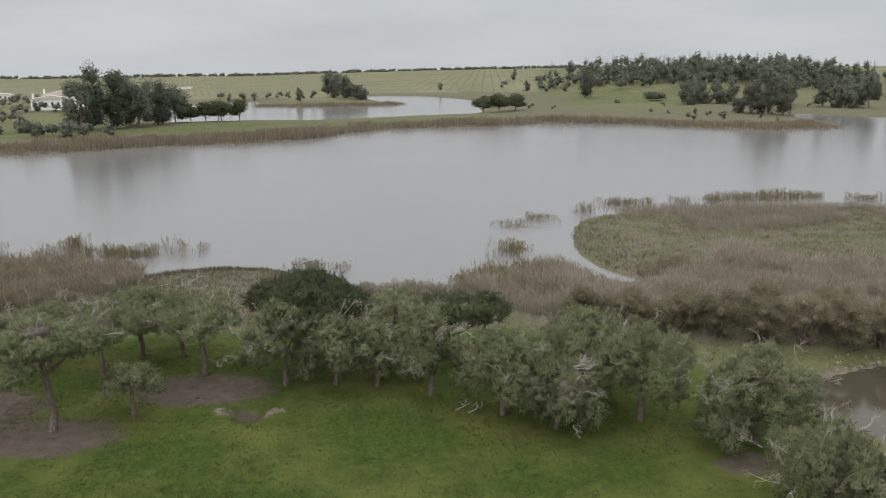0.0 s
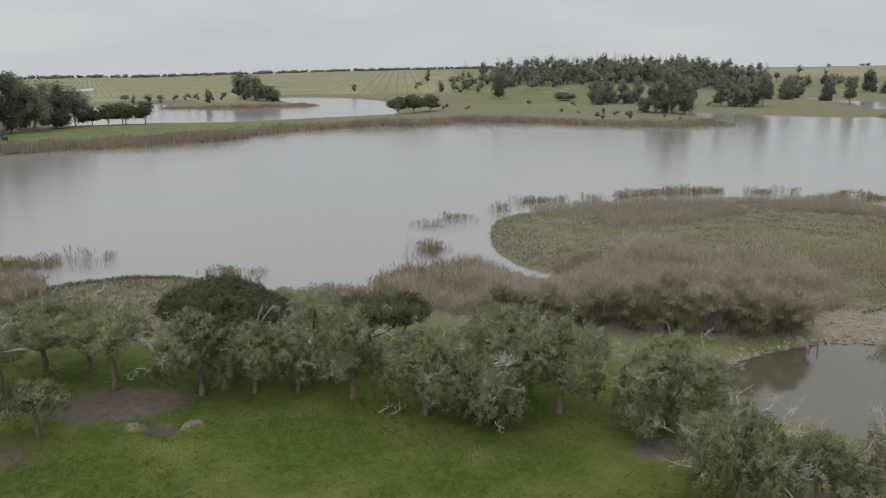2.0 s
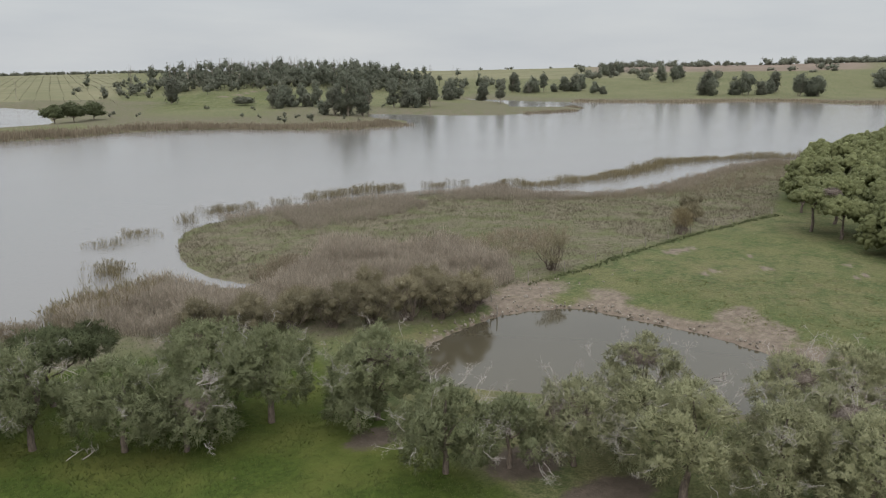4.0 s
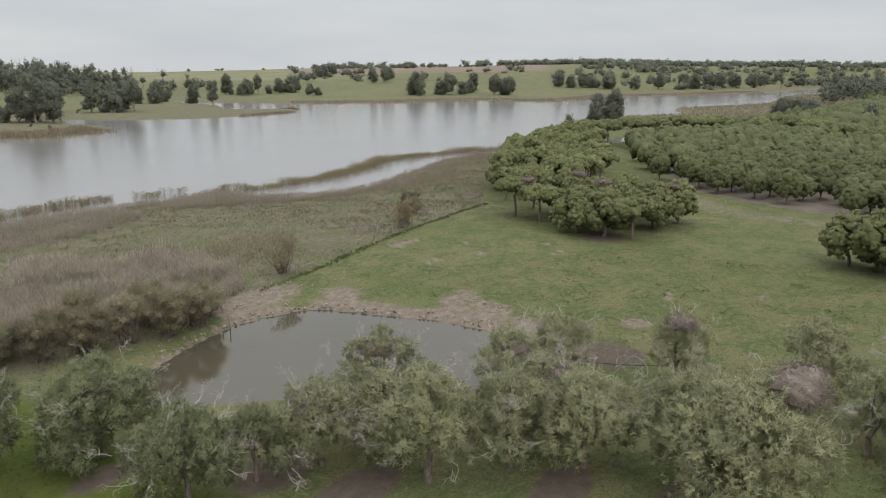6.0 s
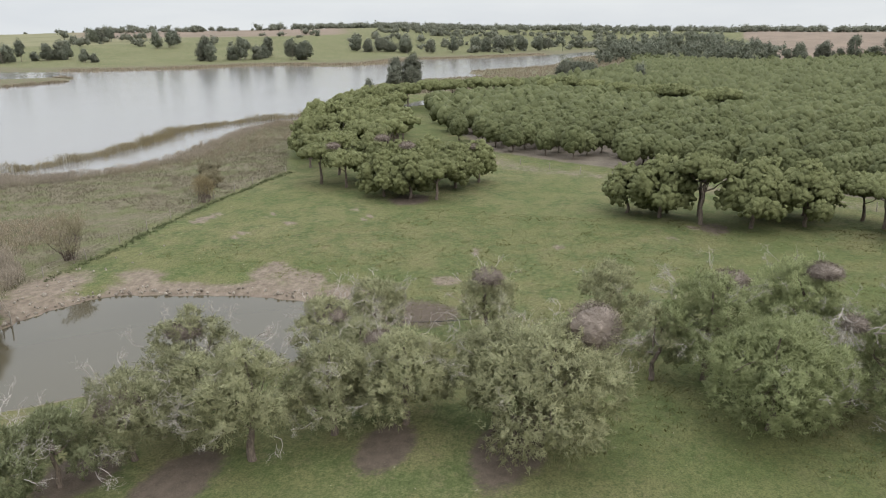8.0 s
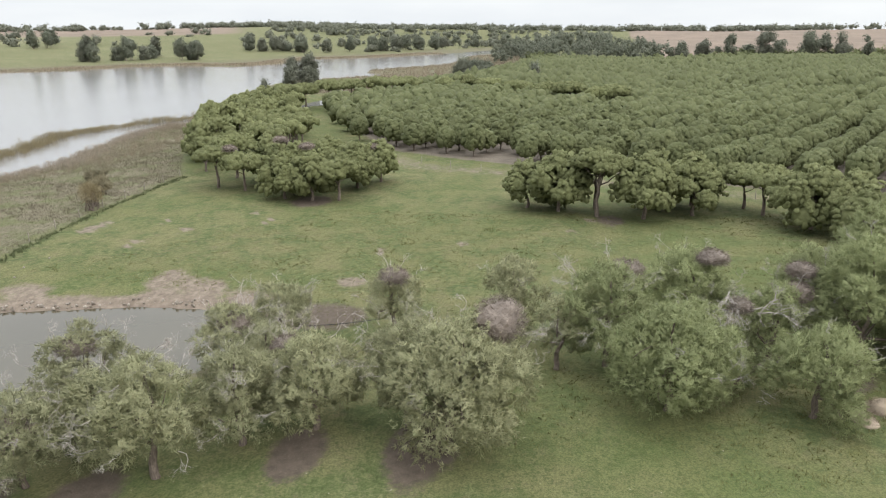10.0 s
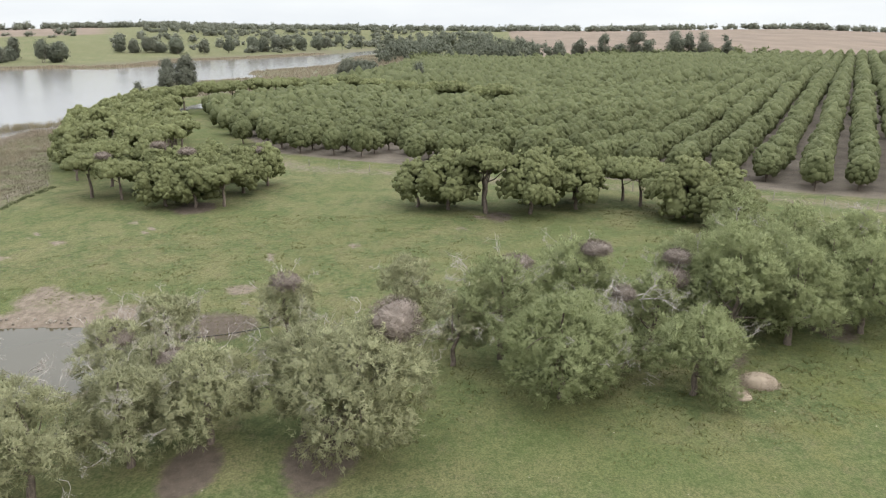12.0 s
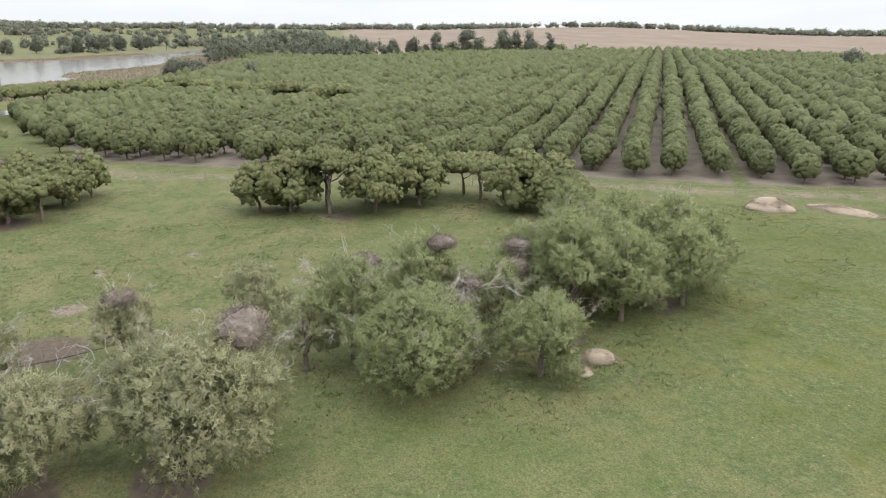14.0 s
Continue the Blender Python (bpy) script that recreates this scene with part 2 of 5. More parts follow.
LAKE_WATER = water_material("lake_water", (0.165, 0.157, 0.150), 0.11, 0.05)
POND_WATER = water_material("pond_water", (0.06, 0.052, 0.035), 0.018, 0.003)
WHITEWASH = Nodes("whitewashed_wall", 0.85, 0.2)
WHITEWASH.colour(WHITEWASH.ramp(WHITEWASH.noise(0.6, 5), (0.3, (0.68, 0.67, 0.64)), (0.7, (0.82, 0.81, 0.79))))
WHITEWASH = WHITEWASH.mat
ROOF_TILE = Nodes("pale_roof_tiles", 0.9, 0.1)
ROOF_TILE.colour(ROOF_TILE.ramp(ROOF_TILE.noise(1.5, 5), (0.3, (0.42, 0.36, 0.31)), (0.7, (0.60, 0.55, 0.50))))
ROOF_TILE = ROOF_TILE.mat
DARK_GLASS = Nodes("dark_window_glass", 0.1, 0.5).colour((0.02, 0.025, 0.03)).mat

# ---- plan: shores, fields and belts, in metres, clockwise ----
NEAR_SHORE = [(-170, 160), (-90, 112), (-54, 99), (-44, 97), (-36, 95), (-34, 92), (-28, 95), (-20, 96), (-14, 93), (-5, 86), (2, 84), (9, 84), (14, 87),
              (21, 90), (27, 88), (34, 82), (28, 91), (26, 98), (26, 105), (28, 115), (33, 125), (40, 129), (52, 133), (69, 134), (83, 133), (98, 130), (105, 122),
              (107, 113), (132, 110), (157, 118), (189, 124), (215, 119), (232, 119), (272, 129), (300, 145), (368, 169), (407, 171), (447, 147), (480, 135)]
CHANNEL = [(500, 150), (540, 162), (664, 128), (860, 150), (1100, 130), (1300, 130), (1250, 165), (1000, 200), (850, 248), (760, 300), (655, 284), (592, 302), (594, 345),
           (572, 375), (505, 392), (480, 420), (445, 450), (425, 490), (414, 560), (402, 560), (385, 480), (345, 420), (362, 400), (376, 384), (347, 358), (300, 352),
           (276, 352), (250, 371), (222, 398), (212, 392), (202, 362), (206, 340), (199, 325)]
FAR_SHORE = [(185, 312), (163, 303), (142, 305), (122, 320), (101, 335), (66, 341), (48, 327), (23, 323), (-1, 314), (-23, 294), (-28, 283), (-40, 266), (-58, 255),
             (-76, 252), (-91, 243), (-105, 233), (-120, 228), (-190, 225)]
UPPER_POND = [(-110, 352), (-71, 363), (-38, 365), (-1, 387), (30, 402), (47, 418), (52, 480), (58, 554), (22, 640), (-25, 640), (-19, 571), (-3, 515), (-14, 500), (-37, 488), (-85, 497),
              (-105, 552), (-135, 520), (-130, 400)]
POND = [(31, 52), (36, 56), (44, 58.5), (49, 59), (54, 57.5), (57, 55), (59, 49), (61, 43), (61.5, 37), (62, 31), (57, 27.5), (50, 29), (41, 39), (34, 46)]
FAR_POND = [(-262, 850), (-236, 790), (-215, 800), (-238, 900)]
INLET_POOL = [(248, 104), (270, 107), (318, 103), (346, 92), (332, 83), (300, 88), (268, 97)]
RIGHT_POND = [(1060, 108), (1200, 95), (1330, 112), (1200, 122)]
MARSH = [(-70, 100), (-70, 76), (-36, 72), (-10, 68), (8, 67), (28, 61), (44, 60), (50, 65), (68, 67), (92, 71), (122, 74), (150, 90), (235, 116), (232, 124), (100, 140), (20, 132), (20, 90), (-10, 100)]
FAR_MARSH = [(300, 120), (300, 146), (410, 172), (536, 166), (700, 130), (900, 140), (900, 70), (700, 50), (430, 82), (330, 98)]
ORCHARD = [(100, -105), (148, 20), (157, 40), (170, 56), (196, 71), (240, 89), (280, 74), (430, 58), (640, 45), (615, -90), (594, -203), (608, -305), (438, -345), (330, -330), (90, -140)]
PLOUGHLAND = [(625, -60), (1150, -60), (1700, -60), (1700, -1300), (560, -900), (450, -352), (612, -310), (600, -203)]
TRACK = [(150, 42), (140, 34), (136, 20), (129, 0), (122, -25), (114, -46), (106, -64), (98, -86), (85, -120)]


def smoothed(points, closed=True, steps=4):
    """A Catmull-Rom curve through plan points."""
    p = np.array(points, float)
    n = len(p)
    out = []
    for i in range(n if closed else n - 1):
        if closed:
            a, b, c, d = p[i - 1], p[i], p[(i + 1) % n], p[(i + 2) % n]
        else:
            a, b, c, d = p[max(i - 1, 0)], p[i], p[i + 1], p[min(i + 2, n - 1)]
        for s in np.arange(steps) / steps:
            out.append(0.5 * (2 * b + (c - a) * s + (2 * a - 5 * b + 4 * c - d) * s * s + (3 * b - a - 3 * c + d) * s ** 3))
    if not closed:
        out.append(p[-1])
    return np.array(out)


def distance_to(poly, x, y, closed=True):
    """Distance from the points to a plan line; for a closed one negative inside."""
    x, y = np.asarray(x, float).ravel(), np.asarray(y, float).ravel()
    best = np.full(x.shape, 1e18)
    inside = np.zeros(x.shape, bool)
    n = len(poly)
    for i in range(n if closed else n - 1):
        ax, ay = poly[i]
        bx, by = poly[(i + 1) % n]
        dx, dy = bx - ax, by - ay
        s = np.clip(((x - ax) * dx + (y - ay) * dy) / (dx * dx + dy * dy + 1e-12), 0, 1)
        best = np.minimum(best, (x - ax - s * dx) ** 2 + (y - ay - s * dy) ** 2)
        if closed and ay != by:
            inside ^= ((ay > y) != (by > y)) & (x < dx * (y - ay) / dy + ax)
    best = np.sqrt(best)
    return np.where(inside, -best, best) if closed else best


LAKE_LINE = np.vstack([smoothed(NEAR_SHORE, False, 3), smoothed(CHANNEL, False, 3), smoothed(FAR_SHORE, False, 3)])
UPPER_LINE, POND_LINE = smoothed(UPPER_POND), smoothed(POND)
LAKE_LEVEL, POND_LEVEL = -1.5, -1.0


def smooth01(v):
    v = np.clip(v, 0, 1)
    return v * v * (3 - 2 * v)


_waves = np.random.RandomState(3).uniform(-1, 1, (40, 3))


def rolling(x, y, size):
    """Gentle irregular swells of about unit height and the given wavelength."""
    total = np.zeros_like(x)
    for i, (a, b, c) in enumerate(_waves):
        k = (1 + i % 4) / size
        total += np.sin((a * x + b * y) * k * 6 + c * 40) / (1 + i % 4)
    return total / 6


SKY_AZ = [-180, -60, -25, -12, 3, 17, 24, 34, 45, 55, 66, 75, 85, 92, 100, 112, 127, 150, 180]
SKY_RISE = [0, 0, -4, 0, 12, 20, 22, 21, 30, 34, 40, 34, 31, 28, 26, 28, 8, 0, 0]


def lake_distance(x, y):
    return np.minimum(distance_to(LAKE_LINE, x, y), distance_to(UPPER_LINE, x, y))


def terrain(x, y, full=False):
    """Height of the ground."""
    shape = np.shape(x)
    x, y = np.asarray(x, float).ravel(), np.asarray(y, float).ravel()
    r, az = np.hypot(x, y), np.degrees(np.arctan2(x, y))
    d_lake, d_pond = lake_distance(x, y), distance_to(POND_LINE, x, y)
    d_small = np.minimum(np.minimum(distance_to(FAR_POND, x, y), distance_to(RIGHT_POND, x, y)), distance_to(INLET_POOL, x, y))
    rise = np.interp(az, SKY_AZ, SKY_RISE)
    far = np.where(rise < 25, EYE_HEIGHT + (rise - EYE_HEIGHT) * np.maximum(r, 1700) / 1700 - np.maximum(r - 1700, 0) * 0.002, rise - np.maximum(r - 1700, 0) * 0.006)
    z = smooth01((r - 520) / 1180) * far * smooth01(np.minimum(d_lake, d_small * 2 + 30) / 320)
    z += 13 * np.exp(-(((x - 330) / 190) ** 2 + ((y - 760) / 200) ** 2)) * smooth01(d_lake / 160)
    z += 3.0 * smooth01((r - 150) / 160) * smooth01((-30 - y) / 80) * smooth01((x - 60) / 60)
    z += rolling(x, y, 45) * 0.25 + rolling(x, y, 9) * 0.06 + rolling(x, y, 400) * np.clip(r - 300, 0, 800) / 800 * 1.5
    land = 1 - np.exp(-np.maximum(d_lake + rolling(x, y, 14) * 0.8, 0) / 9)
    z = np.where(d_lake > 0, LAKE_LEVEL + 0.05 + (z - LAKE_LEVEL) * land, LAKE_LEVEL - 0.1 - np.minimum(-d_lake * 0.12, 2.0))
    near = d_pond < 40
    rim = 1 - np.exp(-np.maximum(d_pond, 0) / 2.2)
    z = np.where(near & (d_pond > 0), POND_LEVEL + 0.05 + (z - POND_LEVEL) * rim, z)
    z = np.where(d_pond <= 0, POND_LEVEL - 0.1 - np.minimum(-d_pond * 0.3, 2.0), z)
    z = np.where(d_small < 0, z - 2.5, z)
    # the burrow in the foreground meadow
    z -= 1.9 * np.exp(-(((x + 11.2) / 1.1) ** 2 + ((y - 50.4) / 0.9) ** 2))
    z += 0.45 * np.exp(-(((x + 9.6) / 0.9) ** 2 + ((y - 50.2) / 0.6) ** 2)) + 0.35 * np.exp(-(((x + 13.2) / 0.9) ** 2 + ((y - 50.6) / 0.6) ** 2))
    if full:
        return z.reshape(shape), d_lake, d_pond, r, az
    return z.reshape(shape)


def height(x, y):
    return float(terrain(np.array([x]), np.array([y]))[0])


def tri_mesh(name, verts, faces, material, parent=None, smooth=False, label="", normals=None):
    """Links verts (n, 3) and triangles or quads (m, 3 or 4) as one mesh object."""
    verts, faces = np.asarray(verts, np.float32), np.asarray(faces, np.int32)
    me = bpy.data.meshes.new(name)
    me.vertices.add(len(verts))
    me.vertices.foreach_set("co", verts.ravel())
    k = faces.shape[1]
    me.loops.add(faces.size)
    me.loops.foreach_set("vertex_index", faces.ravel())
    me.polygons.add(len(faces))
    me.polygons.foreach_set("loop_start", np.arange(0, faces.size, k, dtype=np.int32))
    me.polygons.foreach_set("use_smooth", np.full(len(faces), smooth or normals is not None))
    me.update(calc_edges=True)
    if normals is None:
        me.validate()
    else:
        # soft foliage shading: each spray takes the slope of the mass it belongs to
        me.attributes.new("custom_normal", "FLOAT_VECTOR", "POINT").data.foreach_set("vector", np.asarray(normals, np.float32).ravel())
    me.materials.append(material)
    ob = new(name, me)
    ob.parent = parent
    if label:
        ob["label"] = label
    return ob


def part(name, bm, material, parent, label="", smooth=False):
    """Links a bmesh as one mesh object under a thing or a part."""
    me = bpy.data.meshes.new(name)
    bm.to_mesh(me)
    bm.free()
    me.materials.append(material)
    if smooth:
        me.polygons.foreach_set("use_smooth", np.ones(len(me.polygons), bool))
    ob = new(name, me)
    ob.parent = parent
    if label:
        ob["label"] = label
    return ob


def thing(name, x, y, z, turn=0.0, label="", category="", group=""):
    ob = new(name)
    ob.empty_display_size = 0.3
    ob.matrix_world = pose(x, y, z, 0, 0, turn)
    return tagged(ob, label, category, group)


RV_LANE, LANE_AT = (-0.436, -0.900), 3.8 + 7.15 * 1.5


# ---- ground: one sheet to the horizon ----
def build_ground():
    rings = [0.0, 2.0]
    while rings[-1] < 4700:
        rings.append(rings[-1] * (1.02 if rings[-1] > 26 else 1.12))
    rings = np.array(rings)
    turn = np.radians(np.concatenate([np.arange(-44, 142, 0.5), np.arange(142, 316, 3.0)]))
    rr, aa = np.meshgrid(rings, turn, indexing="ij")
    x, y = rr * np.sin(aa), rr * np.cos(aa)
    z, d_lake, d_pond, r, az = terrain(x, y, True)
    nr, na = x.shape
    verts = np.stack([x.ravel(), y.ravel(), z.ravel()], 1)
    verts = np.vstack([verts, [[0, 0, float(z[0].mean())]]])
    i, j = np.meshgrid(np.arange(nr - 1), np.arange(na), indexing="ij")
    a, b = (i * na + j).ravel(), (i * na + (j + 1) % na).ravel()
    quads = np.stack([a, b, b + na, a + na], 1)[:, ::-1]
    ground = tri_mesh("ground", verts, quads, GROUND, smooth=True)
    tagged(ground, "green meadow, brown marsh and fields reaching the horizon", "ground", kind="structure")
    px, py = verts[:, 0].astype(float), verts[:, 1].astype(float)

    def edge(d, soft):
        return smooth01(0.5 - d / soft)

    d_lake, d_pond = np.append(d_lake, 100), np.append(d_pond, 100)
    r, az = np.append(r, 0), np.append(az, 0)
    marsh = edge(distance_to(MARSH, px, py), 8) * 0.95
    marsh = np.maximum(marsh, edge(distance_to(FAR_MARSH, px, py), 20))
    far_side = (py > 190) | (px > 330)
    marsh = np.maximum(marsh, np.where(far_side, smooth01((34 + rolling(px, py, 90) * 14 - d_lake) / 20), 0) * 0.95)
    marsh = np.maximum(marsh, np.where(far_side & (az > 36), smooth01((85 + rolling(px, py, 160) * 25 - d_lake) / 60) * 0.8, 0))
    marsh = np.maximum(marsh, np.where((px > 55) & (px < 330) & (py > 250), smooth01((95 + rolling(px, py, 120) * 30 - d_lake) / 60) * 0.78, 0))
    marsh = np.maximum(marsh, np.where((px > -150) & (px < 60) & (py > 225), smooth01((22 + rolling(px, py, 60) * 12 - d_lake) / 14) * 0.9, 0))
    d_lane = distance_to([(188, 588), (202, 596), (220, 613), (238, 626)], px, py, False)
    marsh = np.maximum(marsh, smooth01((3 - d_lake) / 4))
    soil = np.zeros_like(px)
    for sx, sy, ax, ay in [(-15.5, 54.5, 5.5, 3), (-25, 47.5, 5.5, 2.8), (-33, 52, 6, 4), (22.3, 41.2, 2.4, 1.3), (40, 9.5, 4.6, 2.2), (37.8, 17, 3.2, 1.7), (29, 33, 3, 2),
                           (60, 23.5, 3.2, 4.2), (30, 27, 4, 2), (105, 42, 4, 3), (101, -3, 3, 2), (57, -20, 4, 2), (62, -31, 4, 2), (-11.2, 50.3, 1.1, 0.9)]:
        soil = np.maximum(soil, smooth01(1.5 - np.hypot((px - sx) / ax, (py - sy) / ay)))
    sand = np.where((py > 24) & (px > 24), smooth01((3.8 + rolling(px, py, 20) * 2.0 + rolling(px, py, 6) * 1.2 - d_pond) / 2.5) * 0.95, 0) * smooth01((px - 44) / 6)
    sand = np.maximum(sand, smooth01((0.9 - d_pond) / 0.6) * 0.8)
    for sx, sy, ax, ay in [(84, 64.5, 4, 1.2), (89, 57, 2, 0.5), (85, 52, 1.6, 0.8), (96, 47, 1.4, 0.6), (78, 55, 2, 0.8), (86, 15, 1.8, 0.7), (95, 2, 0.9, 1.2), (70, 24, 1.8, 1.6), (100.5, -0.4, 1.4, 0.8),
                           (-9.6, 50.2, 0.9, 0.6), (-13.2, 50.6, 0.9, 0.6), (65, 38, 3, 2), (67, 44, 3.5, 1.2), (55, 63, 4.5, 3.5), (48, 63, 4, 1.5), (92, 43, 2.5, 0.5), (81, 24, 2, 0.5), (103, -76, 1.8, 1.2)]:
        sand = np.maximum(sand, smooth01(1.5 - np.hypot((px - sx) / ax, (py - sy) / ay)) * 0.86)
    for sx, sy, ax, ay in [(56, 62.2, 5.0, 2.8), (49, 62.5, 4, 1.4), (66, 42, 3, 3.5), (64.5, 33, 2, 2.6), (61, 56, 2.2, 3.2)]:
        sand = np.maximum(sand, smooth01(1.5 - np.hypot((px - sx) / ax, (py - sy) / ay)) * 0.7)
    d_track = distance_to(smoothed(TRACK, False), px, py, False)
    sand = np.maximum(sand, np.maximum(smooth01(1.6 - np.abs(d_track - 0.9) / 0.5) * 0.55, smooth01((5.5 - d_track) / 3) * 0.42))
    sand = np.maximum(sand, smooth01((5 - d_lane) / 3))
    orchard = edge(distance_to(ORCHARD, px, py) - 1.5 + 6 * smooth01((py - 42) / 8), 5)
    field = smooth01((r - 470) / 120) * smooth01((13 - az) / 4) * smooth01((az + 60) / 10) * smooth01(d_lake / 40)
    field = np.maximum(field, smooth01((r - 950) / 200) * smooth01((az - 22) / 10) * smooth01((58 - az) / 10))
    field = np.maximum(field, 0.46 * smooth01((r - 260) / 120))
    plough = edge(distance_to(PLOUGHLAND, px, py), 14)
    plough = np.maximum(plough, smooth01((r - 1150) / 120) * smooth01((az - 43) / 4) * smooth01((66 - az) / 4) * 0.8)
    lush = smooth01((30 - px) / 10) * smooth01((py - 20) / 8) * smooth01((70 - py) / 6)
    # a grassy wheel track in one of the orchard's lanes
    lane = px * RV_LANE[0] + py * RV_LANE[1]
    lush = np.maximum(lush, 0.42 * smooth01(1.6 - np.hypot((px - 62) / 40, (py + 48) / 32)))
    lush = np.maximum(lush, 0.62 * smooth01(1.6 - np.hypot((px - 150) / 110, (py - 560) / 85)))
    gr = smooth01((1.7 - np.abs(lane - LANE_AT)) / 0.9) * orchard
    orchard = orchard * (1 - gr * 0.95)
    sand = np.maximum(sand, gr * smooth01(1 - np.abs(np.abs(lane - LANE_AT) - 0.75) / 0.3) * 0.8)
    me = ground.data
    for name, chans in (("zone_a", (marsh, soil, sand)), ("zone_b", (field, plough, orchard))):
        layer = me.color_attributes.new(name, "FLOAT_COLOR", "POINT")
        data = np.ones((len(px), 4), np.float32)
        for k, c in enumerate(chans):
            data[:, k] = c
        data[:, 3] = lush
        layer.data.foreach_set("color", data.ravel())
    return ground


build_ground()


def water_sheet(name, line, level, material, label, margin=0.0):
    line = np.asarray(line)
    centre = line.mean(0)
    p = centre + (line - centre) * (1 + margin)
    bm = bmesh.new()
    face = bm.faces.new([bm.verts.new((float(a), float(b), level)) for a, b in p])
    if face.normal.z == 0:
        face.normal_update()
    bmesh.ops.triangulate(bm, faces=bm.faces[:])
    bmesh.ops.recalc_face_normals(bm, faces=bm.faces[:])
    for f in bm.faces:
        f.normal_update()
        if f.normal.z < 0:
            f.normal_flip()
    ob = part(name, bm, material, None)
    return tagged(ob, label, "water", kind="structure")


BOX = [(-420, 70), (1500, 60), (1500, 760), (-420, 760)]
water_sheet("water_lake", BOX, LAKE_LEVEL, LAKE_WATER, "still grey lake water mirroring the overcast sky")
water_sheet("water_pond", [(26, 22), (68, 22), (68, 64), (26, 64)], POND_LEVEL, POND_WATER, "still brown pond water with stony banks")
for line, nm in ((FAR_POND, "water_far_pool"), (RIGHT_POND, "water_channel_pool"), (INLET_POOL, "water_inlet_pool")):
    lv = min(height(*p) for p in line) - 0.2
    water_sheet(nm, line, lv, LAKE_WATER, "narrow pale strip of standing water", 0.02)


# ---- plant building blocks ----
def spikes(rng, at, way, length, width, face=None):
    """One narrow triangle at each place, pointing its way and turned to face outwards."""
    n = len(at)
    side = np.cross(way, rng.normal(size=(n, 3)) * (1.0 if face is None else 0.35) + (0 if face is None else face))
    side /= np.linalg.norm(side, axis=1)[:, None] + 1e-9
    side *= (width / 2)[:, None] if np.ndim(width) else width / 2
    ln = length[:, None] if np.ndim(length) else length
    v = np.stack([at - side, at + side, at + way * ln], 1).reshape(-1, 3)
    return v, np.arange(3 * n).reshape(-1, 3)


def leaves(rng, at, out, size):
    """One three-cornered leaf spray at each place, facing roughly outwards."""
    n = len(at)
    face = out + rng.normal(size=(n, 3)) * 0.5
    face /= np.linalg.norm(face, axis=1)[:, None]
    u = np.cross(face, rng.normal(size=(n, 3)))
    u /= np.linalg.norm(u, axis=1)[:, None] + 1e-9
    w = np.cross(face, u)
    s = (size * rng.uniform(0.6, 1.4, n))[:, None]
    v = np.stack([at - u * s * 0.6, at + w * s * 0.5, at + u * s * 0.55 - w * s * 0.25], 1).reshape(-1, 3)
    return v, np.arange(3 * n).reshape(-1, 3)


def ico(level=1):
    bm = bmesh.new()
    bmesh.ops.create_icosphere(bm, subdivisions=level, radius=1.0)
    v = np.array([p.co[:] for p in bm.verts])
    f = np.array([[p.index for p in q.verts] for q in bm.faces])
    bm.free()
    return v, f


ICO1, ICO2, ICO3 = ico(1), ico(2), ico(3)


def joined(pieces):
    """Joins (verts, faces) pairs, or (verts, faces, normals) triples."""
    vs, fs, n = [], [], 0
    for p in pieces:
        vs.append(p[0])
        fs.append(np.asarray(p[1]) + n)
        n += len(p[0])
    if len(pieces[0]) == 3:
        return np.vstack(vs), np.vstack(fs), np.vstack([p[2] for p in pieces])
    return np.vstack(vs), np.vstack(fs)


def unit(v):
    return v / (np.linalg.norm(v, axis=-1, keepdims=True) + 1e-9)


def faced(v, normals):
    """Turns loose triangles (3 verts each) to the side that their normals name; gives verts, faces and a normal for each vert."""
    t = v.reshape(-1, 3, 3).copy()
    back = (np.cross(t[:, 1] - t[:, 0], t[:, 2] - t[:, 0]) * normals).sum(1) < 0
    t[back] = t[back][:, [0, 2, 1]]
    return t.reshape(-1, 3), np.arange(3 * len(t)).reshape(-1, 3), np.repeat(unit(normals), 3, 0)


def lumps(rng, d, count=7, depth=0.35):
    """A factor about 1 that bulges and dents with direction."""
    b = rng.normal(size=(count, 3))
    b /= np.linalg.norm(b, axis=1)[:, None]
    return 1 - depth / 2 + depth * np.clip(np.max(d @ b.T, axis=1), 0, 1) ** 3


def leafy(rng, centres, radii, leaf, flat=0.9, cover=1.1, core=None, hull=0.62):
    """A broadleaf crown: ragged masses of leaf sprays round lumpy cores."""
    centres = np.asarray(centres, float)
    mid = centres.mean(0)
    span = np.abs(centres - mid).max() + max(radii)
    out = []
    v0, f0 = core or ICO2
    for c, r in zip(centres, radii):
        lean = (c - mid) / span
        lump = (lumps(rng, v0, 5, 0.6) * (1 + rng.normal(size=len(v0)) * 0.16))[:, None]
        out.append((c + v0 * lump * r * hull * np.array([1, 1, flat]), f0, unit(v0 + lean * 0.8)))
        n = max(5, int(cover * 9 * r * r / (0.42 * leaf * leaf)))
        d = unit(rng.normal(size=(n, 3)))
        d[:, 2] = np.where(d[:, 2] < -0.5, -d[:, 2], d[:, 2])
        at = c + d * (r * lumps(rng, d, 9, 0.75) * rng.uniform(0.62, 1.3, n))[:, None] * np.array([1, 1, flat])
        v, f = leaves(rng, at, d, leaf * 1.25)
        out.append(faced(v, unit(d + lean * 0.8 + rng.normal(size=(n, 3)) * 0.45 + np.array([0, 0, 0.15]))))
    return joined(out)


